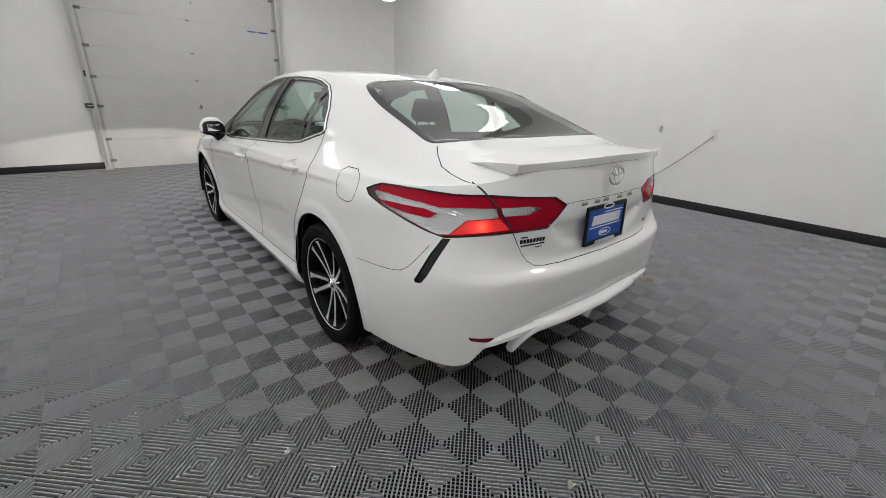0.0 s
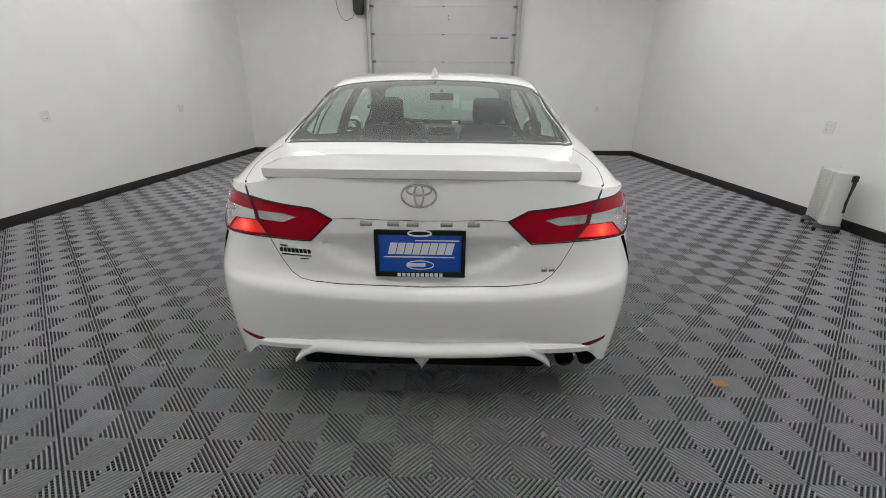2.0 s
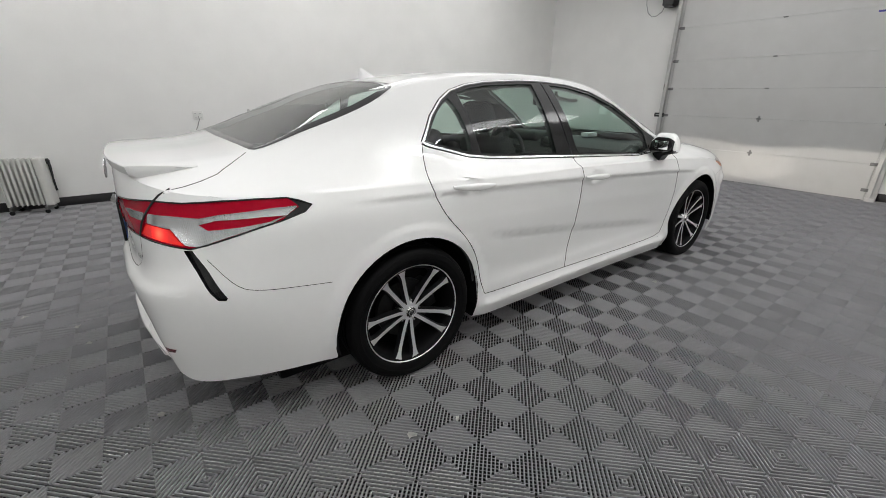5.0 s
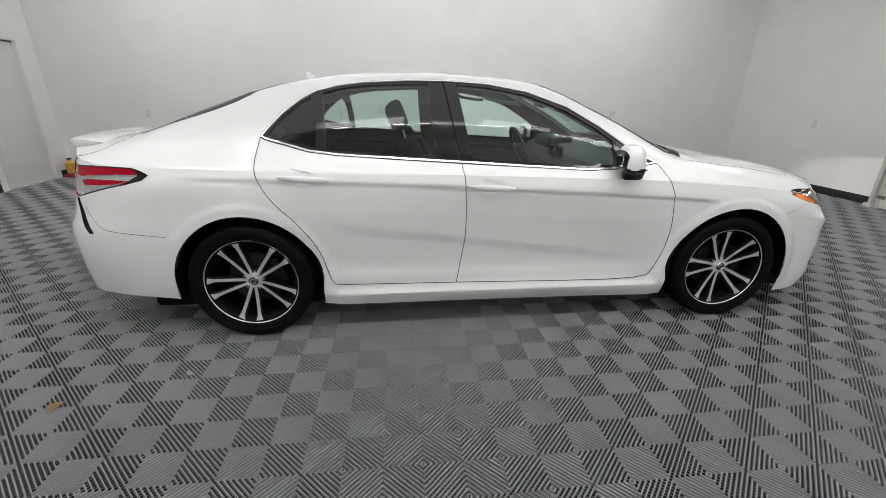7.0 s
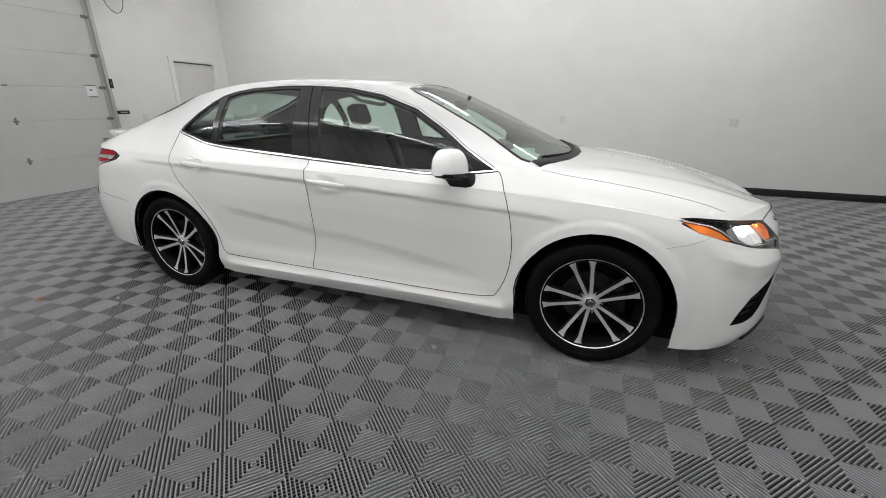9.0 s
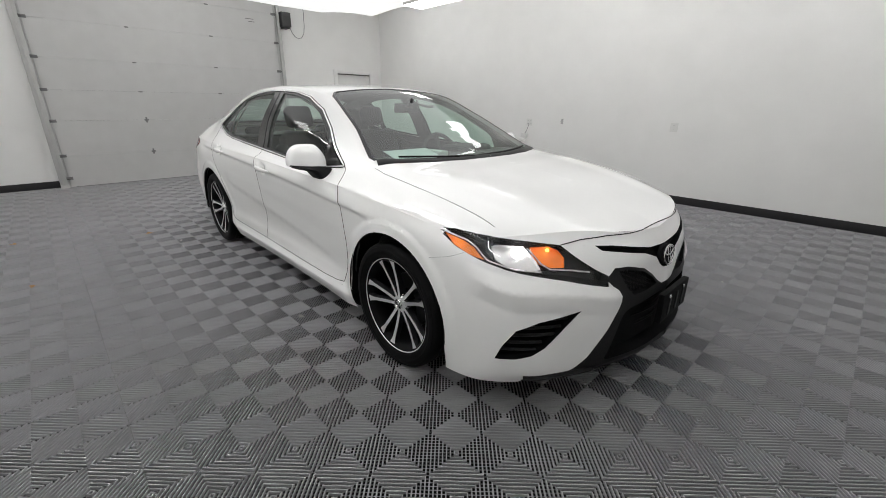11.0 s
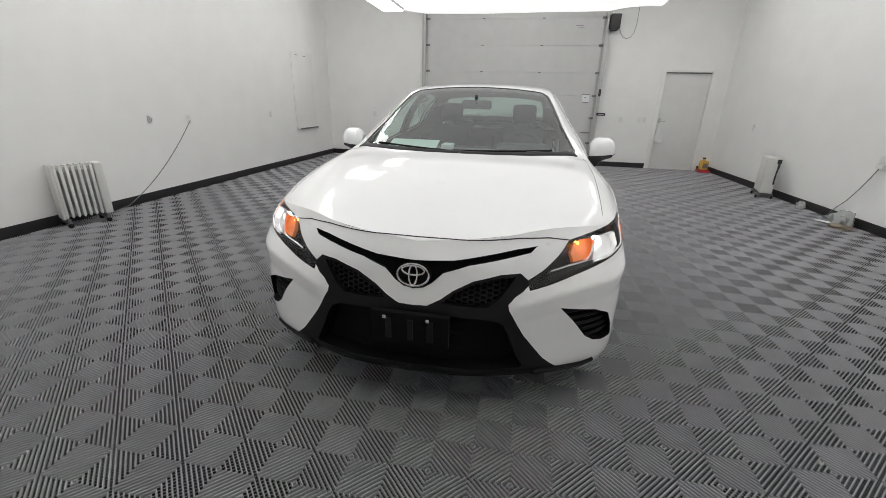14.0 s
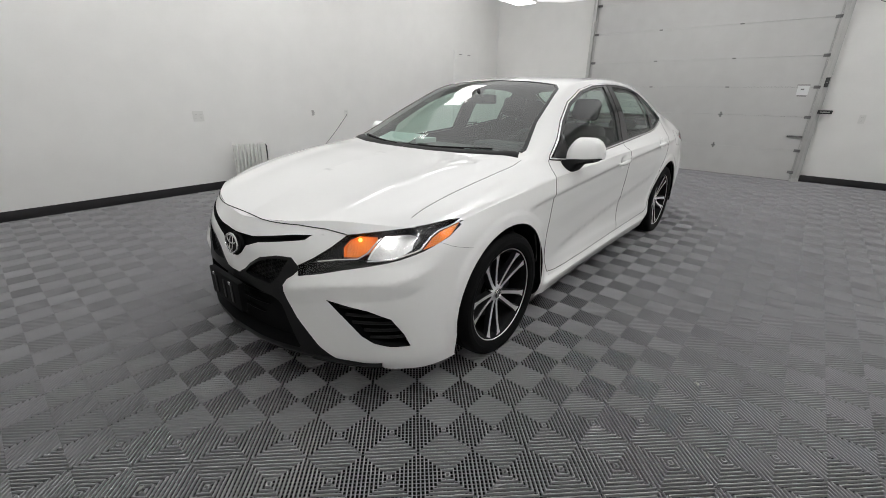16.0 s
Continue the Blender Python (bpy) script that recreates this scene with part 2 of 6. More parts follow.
def lathe(profile, seg=48, bm=None, closed=False):
    """Turns a profile of (radius, along) round the y axis."""
    bm = bm or bmesh.new()
    rings = [[bm.verts.new((r * math.cos(k * math.tau / seg), a, r * math.sin(k * math.tau / seg))) for k in range(seg)] for r, a in profile]
    pairs = list(zip(rings, rings[1:])) + ([(rings[-1], rings[0])] if closed else [])
    for r0, r1 in pairs:
        for k in range(seg):
            bm.faces.new((r0[k], r0[(k + 1) % seg], r1[(k + 1) % seg], r1[k]))
    bmesh.ops.recalc_face_normals(bm, faces=bm.faces)
    return bm


def loft(sections, bm=None, caps=True, closed=True):
    """Skins closed sections, each a list of as many points."""
    bm = bm or bmesh.new()
    rows = [[bm.verts.new(p) for p in s] for s in sections]
    n = len(rows[0])
    for a, b in zip(rows, rows[1:]):
        for k in range(n if closed else n - 1):
            bm.faces.new((a[k], a[(k + 1) % n], b[(k + 1) % n], b[k]))
    if caps and closed:
        bm.faces.new(rows[0][::-1])
        bm.faces.new(rows[-1])
    bmesh.ops.recalc_face_normals(bm, faces=bm.faces)
    return bm


def mirrored(bm):
    """A copy on the other side of the car's middle."""
    two = bm.copy()
    for v in two.verts:
        v.co.y = -v.co.y
    bmesh.ops.reverse_faces(two, faces=two.faces)
    return two


# ---- the car's outer skin: a belt of lines round the body and a top over it, half a car, x ahead, y to its left ----
def spline(points, t):
    """A Catmull-Rom curve through points; t runs from 0 to len(points) - 1."""
    n = len(points) - 1
    i = min(max(int(math.floor(t)), 0), n - 1)
    f = t - i
    p1, p2 = points[i], points[i + 1]
    p0 = points[i - 1] if i > 0 else p1 * 2 - p2
    p3 = points[i + 2] if i + 2 <= n else p2 * 2 - p1
    return 0.5 * ((2 * p1) + (p2 - p0) * f + (2 * p0 - 5 * p1 + 4 * p2 - p3) * f * f + (3 * p1 - p0 - 3 * p2 + p3) * f ** 3)


def line(*points):
    return [Vector(p) for p in points]


# each line runs from the middle of the tail round the corner, along the side and round to the middle of the nose
BELT = [
    line((-2.408, 0, .388), (-2.380, .585, .375), (-2.325, .740, .282), (-2.14, .835, .268), (-1.85, .88, .250), (-1.41, .885, .21), (-.97, .872, .178), (-.25, .852, .166),
         (.50, .852, .164), (1.0, .87, .165), (1.41, .888, .17), (1.84, .885, .165), (2.07, .80, .19), (2.25, .56, .212), (2.37, .28, .225), (2.40, 0, .228)),
    line((-2.440, 0, .44), (-2.410, .50, .435), (-2.348, .735, .40), (-2.15, .85, .375), (-1.85, .895, .34), (-1.41, .90, .30), (-.97, .90, .275), (-.25, .893, .265),
         (.50, .893, .26), (1.0, .90, .255), (1.41, .905, .27), (1.84, .892, .24), (2.085, .815, .25), (2.27, .57, .262), (2.385, .28, .266), (2.42, 0, .264)),
    line((-2.455, 0, .55), (-2.435, .40, .55), (-2.365, .72, .535), (-2.165, .862, .52), (-1.85, .905, .46), (-1.41, .918, .45), (-.97, .888, .42), (-.25, .872, .40),
         (.50, .87, .39), (1.0, .888, .38), (1.41, .92, .42), (1.84, .896, .38), (2.09, .818, .37), (2.27, .57, .37), (2.375, .28, .37), (2.40, 0, .37)),
    line((-2.455, 0, .625), (-2.435, .40, .63), (-2.36, .715, .635), (-2.165, .86, .64), (-1.85, .905, .60), (-1.41, .925, .60), (-.97, .903, .58), (-.25, .885, .56),
         (.50, .882, .55), (1.0, .897, .54), (1.41, .925, .57), (1.84, .896, .52), (2.09, .82, .50), (2.27, .57, .50), (2.36, .28, .50), (2.385, 0, .50)),
    line((-2.42, 0, .70), (-2.40, .40, .70), (-2.325, .70, .74), (-2.15, .845, .74), (-1.85, .895, .74), (-1.41, .922, .74), (-.97, .917, .74), (-.25, .908, .73),
         (.50, .905, .71), (1.0, .91, .69), (1.41, .922, .69), (1.84, .89, .64), (2.07, .815, .62), (2.25, .56, .62), (2.345, .28, .61), (2.365, 0, .61)),
    line((-2.43, 0, .90), (-2.41, .40, .89), (-2.305, .68, .88), (-2.13, .83, .87), (-1.85, .885, .87), (-1.41, .915, .87), (-.97, .922, .87), (-.25, .92, .855),
         (.50, .918, .82), (1.0, .915, .79), (1.41, .915, .77), (1.84, .88, .73), (2.03, .80, .72), (2.22, .54, .72), (2.33, .28, .70), (2.345, 0, .69)),
    line((-2.41, 0, 1.065), (-2.40, .38, 1.06), (-2.305, .617, 1.003), (-2.12, .79, .975), (-1.85, .845, .965), (-1.41, .885, .955), (-.97, .905, .94), (-.25, .905, .925),
         (.50, .90, .90), (1.0, .895, .88), (1.41, .895, .85), (1.84, .845, .80), (1.98, .76, .81), (2.16, .52, .825), (2.27, .28, .80), (2.30, 0, .775)),
]
# rows of the top, from the belt's upper line to the middle; their ends lie on that line at the places given
TOP = [
    (2.55, 12.4, line((-1.95, .77, 1.03), (-1.6, .80, 1.04), (-1.28, .825, 1.05), (-.9, .835, 1.015), (-.35, .835, .985), (.2, .835, .955), (.6, .832, .945), (1.0, .825, .945), (1.2, .835, .925), (1.5, .83, .90), (1.85, .79, .85))),
    (2.1, 12.8, line((-1.95, .71, 1.075), (-1.6, .73, 1.12), (-1.28, .755, 1.16), (-.9, .75, 1.19), (-.35, .74, 1.20), (.2, .755, 1.155), (.6, .765, 1.08), (1.0, .785, .985), (1.2, .775, .965), (1.5, .76, .935), (1.85, .73, .875))),
    (1.7, 13.3, line((-1.95, .64, 1.103), (-1.6, .605, 1.222), (-1.28, .60, 1.318), (-.9, .60, 1.375), (-.35, .60, 1.397), (.2, .605, 1.34), (.6, .66, 1.19), (1.0, .725, 1.01), (1.2, .71, .98), (1.5, .68, .95), (1.85, .64, .892))),
    (1.35, 13.7, line((-1.95, .55, 1.115), (-1.6, .53, 1.25), (-1.28, .525, 1.35), (-.9, .52, 1.415), (-.35, .52, 1.433), (.2, .53, 1.385), (.6, .57, 1.235), (1.0, .62, 1.045), (1.2, .60, .992), (1.5, .57, .96), (1.85, .53, .903))),
    (.8, 14.3, line((-1.95, .30, 1.123), (-1.6, .28, 1.27), (-1.28, .28, 1.37), (-.9, .28, 1.432), (-.35, .28, 1.448), (.2, .28, 1.412), (.6, .30, 1.27), (1.0, .33, 1.085), (1.2, .33, 1.005), (1.5, .31, .972), (1.85, .28, .916))),
    (0, 15, line((-1.95, 0, 1.125), (-1.6, 0, 1.275), (-1.28, 0, 1.376), (-.9, 0, 1.436), (-.35, 0, 1.452), (.2, 0, 1.42), (.6, 0, 1.285), (1.0, 0, 1.10), (1.2, 0, 1.012), (1.5, 0, .975), (1.85, 0, .92))),
]
NU, NV, NW, NX = 240, 72, 40, 150


def top_rows():
    rows = [[spline(BELT[6], 3 + 9 * k / 12) for k in range(13)]]
    for a, b, mid in TOP:
        rows.append([spline(BELT[6], a)] + mid + [spline(BELT[6], b)])
    return rows


class Surf:
    """A surface of smooth rows and columns, which rays can be laid on."""

    def __init__(self, rows, nu, nv):
        self.nu, self.nv, self.u1, self.v1 = nu, nv, len(rows[0]) - 1, len(rows) - 1
        across = [[spline(row, self.u1 * i / nu) for row in rows] for i in range(nu + 1)]
        self.p = [[spline(col, self.v1 * j / nv) for j in range(nv + 1)] for col in across]
        verts = [q for col in self.p for q in col]
        faces = []
        for i in range(nu):
            for j in range(nv):
                a, b, c, d = i * (nv + 1) + j, (i + 1) * (nv + 1) + j, (i + 1) * (nv + 1) + j + 1, i * (nv + 1) + j + 1
                faces += [(a, b, c), (a, c, d)]
        self.verts, self.faces = verts, faces
        self.tree = BVHTree.FromPolygons(verts, faces)

    def at(self, u, v):
        """u, v in cells."""
        i, j = min(max(int(u), 0), self.nu - 1), min(max(int(v), 0), self.nv - 1)
        f, g = u - i, v - j
        p = self.p
        return (p[i][j] * (1 - f) + p[i + 1][j] * f) * (1 - g) + (p[i][j + 1] * (1 - f) + p[i + 1][j + 1] * f) * g

    def uv(self, index, place):
        cell, half = divmod(index, 2)
        i, j = divmod(cell, self.nv)
        a, b, c = (self.verts[k] for k in self.faces[index])
        w = barycentric_transform(place, a, b, c, Vector((0, 0, 0)), Vector((1, 0, 0)), Vector((1, 1, 0))) if half == 0 else \
            barycentric_transform(place, a, b, c, Vector((0, 0, 0)), Vector((1, 1, 0)), Vector((0, 1, 0)))
        return Vector((i + w.x, j + w.y))


belt = Surf(BELT, NU, NV)
top = Surf(top_rows(), NX, NW)
def ease(a, b, x):
    t = min(max((x - a) / (b - a), 0), 1)
    return t * t * (3 - 2 * t)


def inside(poly, p):
    hit = False
    x, y = p
    for (x0, y0), (x1, y1) in zip(poly, poly[1:] + poly[:1]):
        if (y0 > y) != (y1 > y) and x < (x1 - x0) * (y - y0) / (y1 - y0) + x0:
            hit = not hit
    return hit


def reach(poly, p):
    """The distance from p to the outline."""
    best = 9.0
    p = Vector(p)
    for a, b in zip(poly, poly[1:] + poly[:1]):
        a, b = Vector(a), Vector(b)
        d = b - a
        t = min(max((p - a).dot(d) / max(d.length_squared, 1e-9), 0), 1)
        best = min(best, (a + d * t - p).length)
    return best


def rounded(poly, times=1):
    for _ in range(times):
        out = []
        for a, b in zip(poly, poly[1:] + poly[:1]):
            a, b = Vector(a), Vector(b)
            out += [tuple(a * .75 + b * .25), tuple(a * .25 + b * .75)]
        poly = out
    return poly


# ---- the sedan ----
sedan = new("sedan")
sedan.matrix_world = pose(0.025, -0.022, 0, 0, 0, -0.35)
tagged(sedan, "glossy white four-door sedan with lit lamps on the tiled floor", "car")

WHEEL_X, WHEEL_Z, ARCH = 1.4125, 0.332, 0.387


def arch(x):
    pts = [(x + ARCH * math.cos(a), .335 + ARCH * math.sin(a)) for a in [math.pi * k / 28 for k in range(29)]]
    return [(x + ARCH, .05)] + pts + [(x - ARCH, .05)]


# outlines in the side view (x, z)
GREENHOUSE = [(-1.285, 1.112), (-1.19, 1.218), (-1.10, 1.288), (-1.02, 1.331), (-.91, 1.360), (-.78, 1.378), (-.53, 1.392), (-.33, 1.392), (-.085, 1.38), (.145, 1.342),
              (.376, 1.265), (.567, 1.158), (.70, 1.068), (.80, 1.012), (.875, .972), (.72, .952), (.60, .945), (.468, .940), (.173, .957), (-.24, .982), (-.605, 1.004), (-.90, 1.023), (-1.05, 1.042), (-1.18, 1.078), (-1.265, 1.10)]
REAR_DOOR = [(-.944, .303), (-.27, .293), (-.232, .50), (-.225, .61), (-.228, .777), (-.246, .98), (-.335, 1.397), (-.53, 1.397), (-.78, 1.383), (-1.02, 1.337), (-1.19, 1.224), (-1.29, 1.108), (-1.319, .988), (-1.306, .909), (-1.245, .795), (-1.119, .669), (-1.032, .534), (-.987, .361), (-.965, .315)]
FRONT_DOOR = [(-.27, .293), (.895, .273), (.945, .35), (.979, .438), (.995, .55), (.992, .656), (.965, .824), (.90, .965), (.875, .968), (.80, 1.018), (.70, 1.074), (.567, 1.165), (.376, 1.271), (.145, 1.348), (-.085, 1.386), (-.335, 1.397), (-.246, .98), (-.228, .777), (-.225, .61), (-.232, .50)]
QUARTER_GLASS = [(-1.262, 1.114), (-1.18, 1.207), (-1.10, 1.272), (-1.03, 1.310), (-1.005, 1.055), (-1.06, 1.063), (-1.17, 1.093), (-1.245, 1.112)]
REAR_GLASS = [(-.985, 1.322), (-.90, 1.345), (-.78, 1.362), (-.53, 1.374), (-.42, 1.375), (-.385, 1.005), (-.60, 1.022), (-.90, 1.042), (-.962, 1.049)]
FRONT_GLASS = [(-.262, 1.374), (-.085, 1.362), (.14, 1.324), (.36, 1.248), (.54, 1.148), (.625, 1.09), (.64, .965), (.468, .958), (.173, .974), (-.19, .998)]
FUEL_DOOR = [(-1.60, .985), (-1.755, .985), (-1.775, .90), (-1.745, .845), (-1.625, .855), (-1.605, .90)]
# seen from above (x, y)
WINDSHIELD = [(1.225, -.01), (1.215, .20), (1.17, .42), (1.10, .60), (1.03, .70), (.985, .705), (.75, .625), (.50, .572), (.33, .535), (.27, .49), (.255, .30), (.25, -.01)]
REAR_WINDOW = [(-1.975, -.3), (-1.97, .30), (-1.955, .585), (-1.94, .615), (-1.85, .612), (-1.66, .602), (-1.46, .588), (-1.36, .568), (-1.30, .53), (-1.272, .44), (-1.262, .20), (-1.26, -.3)]
HOOD = [(2.42, -.01), (2.42, .40), (2.25, .56), (2.13, .63), (1.93, .755), (1.70, .765), (1.45, .775), (1.20, .772), (1.10, .755), (1.19, .48), (1.24, .2), (1.25, -.01)]
TRUNK_TOP = [(-2.6, -.01), (-2.6, .60), (-2.33, .638), (-2.275, .664), (-2.22, .681), (-2.16, .690), (-2.105, .690), (-2.05, .664), (-2.0, .630), (-1.985, .616), (-1.985, -.01)]
# seen from behind (y, z)
TRUNK_BACK = [(-.01, .657), (.30, .659), (.40, .664), (.445, .671), (.48, .693), (.508, .73), (.532, .775), (.556, .822), (.59, .88), (.627, .938), (.642, .965), (.66, 1.2), (-.01, 1.2)]
PLATE_RECESS = [(-.42, .845), (-.34, .76), (-.27, .715), (-.20, .70), (.20, .70), (.27, .715), (.34, .76), (.42, .845)]
REFLECTOR_BACK = [(.625, .383), (.66, .386), (.725, .404), (.735, .420), (.665, .408), (.63, .400)]
# seen from a corner, by places on the skin
TAIL_LAMP = [(-2.421, .304, .903), (-2.412, .372, .939), (-2.329, .628, .957), (-2.238, .728, .956), (-2.123, .793, .963), (-2.010, .825, .962), (-1.917, .842, .957), (-1.872, .853, .943), (-1.834, .866, .926), (-1.865, .873, .904), (-1.950, .871, .882), (-2.03, .862, .866),
             (-2.104, .845, .846), (-2.19, .81, .820), (-2.24, .78, .807), (-2.305, .70, .814), (-2.369, .555, .818), (-2.408, .392, .819), (-2.415, .355, .854)]
TAIL_CLEAR_IN = [(-2.402, .435, .904), (-2.386, .485, .913), (-2.345, .597, .912), (-2.354, .594, .881), (-2.389, .490, .881)]
TAIL_CLEAR_OUT = [(-2.336, .615, .911), (-2.264, .722, .913), (-2.199, .778, .909), (-2.136, .810, .920), (-1.969, .848, .928), (-1.890, .859, .928), (-1.887, .861, .923), (-1.930, .867, .899), (-1.975, .866, .880), (-2.081, .849, .856), (-2.169, .820, .831), (-2.212, .799, .814), (-2.251, .765, .819), (-2.268, .741, .844), (-2.284, .713, .870), (-2.343, .606, .877)]
TAIL_RED_STRIPE = [(-2.200, .782, .888), (-2.152, .809, .901), (-2.008, .852, .902), (-1.932, .866, .899), (-1.993, .864, .883), (-2.074, .844, .875), (-2.177, .803, .869)]
TAIL_TIP = [(-1.912, .843, .955), (-1.872, .853, .942), (-1.836, .866, .926), (-1.865, .873, .905), (-1.948, .871, .884), (-1.927, .867, .900), (-1.882, .862, .923), (-1.888, .856, .933)]
TAIL_LIT = [(-2.363, .562, .830), (-2.345, .603, .874), (-2.285, .712, .867), (-2.270, .740, .840), (-2.252, .761, .816), (-2.318, .671, .825)]
SLIT = [(-2.252, .757, .802), (-2.235, .784, .802), (-2.207, .819, .738), (-2.165, .861, .630), (-2.172, .859, .621), (-2.193, .848, .624), (-2.205, .830, .655), (-2.230, .796, .730)]
HEAD_LAMP = [(2.143, .601, .780), (2.07, .683, .793), (1.927, .80, .812), (1.80, .845, .82), (1.735, .86, .815), (1.748, .872, .792), (1.826, .872, .757), (1.945, .854, .725), (2.045, .800, .695), (2.086, .768, .684), (2.201, .629, .651), (2.288, .48, .612), (2.299, .455, .606), (2.29, .45, .65), (2.254, .508, .685), (2.198, .566, .735)]
LAMP_AMBER = [(2.184, .623, .700), (2.165, .603, .735), (2.140, .614, .762), (2.115, .645, .776), (2.072, .701, .776), (2.092, .710, .743), (2.122, .698, .717), (2.155, .671, .702)]
LAMP_BEAM = [(2.130, .704, .696), (2.108, .706, .726), (2.078, .714, .755), (2.052, .724, .778), (1.983, .792, .783), (1.964, .811, .777), (1.995, .821, .733), (2.039, .804, .708), (2.103, .747, .694)]
LAMP_SIDE = [(1.960, .848, .728), (1.905, .848, .766), (1.862, .852, .782), (1.758, .868, .801), (1.818, .874, .764), (1.890, .866, .740)]
LAMP_BAR = [(2.25, .515, .675), (2.15, .675, .695), (2.085, .76, .69), (2.195, .63, .672), (2.275, .49, .638)]
FOG_POCKET = [(2.259, .585, .527), (2.227, .648, .512), (2.168, .74, .492), (2.108, .807, .455), (2.065, .835, .38), (2.04, .847, .315), (2.113, .797, .322), (2.156, .751, .338), (2.187, .71, .371), (2.229, .649, .457)]
# seen from ahead (y, z)
UPPER_SLOT = [(-.01, .707), (.04, .708), (.159, .718), (.272, .740), (.395, .762), (.472, .769), (.450, .748), (.354, .730), (.218, .704), (.117, .667), (.075, .624), (.04, .603), (-.01, .596)]
FASCIA = [(-.01, .530), (.06, .531), (.112, .561), (.157, .598), (.236, .644), (.342, .672), (.415, .676), (.462, .636), (.43, .603), (.40, .582), (.378, .55), (.383, .526), (.45, .415), (.538, .300), (.60, .243), (.68, .236), (.735, .226), (.765, .195), (.78, .15), (.78, .0), (-.01, .0)]
MESH_GRILLE = [(.400, .662), (.342, .658), (.236, .630), (.157, .584), (.115, .545), (.20, .538), (.299, .537), (.344, .575)]
LOWER_OPENING = [(-.3, .497), (.147, .496), (.30, .487), (.345, .478), (.375, .455), (.42, .345), (.44, .305), (.46, .268), (.40, .268), (-.3, .285)]


def flat(poly, phi):
    """Places on the skin as a view from the bearing phi sees them."""
    s, c = math.sin(radians(phi)), math.cos(radians(phi))
    return [(-s * p[0] + c * p[1], p[2]) for p in poly]


class View:
    """Looks at the skin along a bearing (degrees from straight ahead, level), or from above."""

    def __init__(self, phi):
        self.phi = phi
        if phi is not None:
            s, c = math.sin(radians(phi)), math.cos(radians(phi))
            self.to, self.axis = Vector((c, s, 0)), Vector((-s, c, 0))
        else:
            self.to = Vector((0, 0, 1))

    def seen(self, co):
        return (co.x, co.y) if self.phi is None else (self.axis.dot(co), co.z)

    def ray(self, p):
        if self.phi is None:
            return Vector((p[0], p[1], 6)), -self.to
        return self.axis * p[0] + Vector((0, 0, p[1])) + self.to * 6, -self.to


SIDE, AHEAD, BEHIND, ABOVE, TAIL_V, NOSE_V = View(90), View(0), View(180), View(None), View(140), View(45)


def side(poly):
    return [(-x, z) for x, z in poly]


def back(poly):
    return [(-y, z) for y, z in poly]


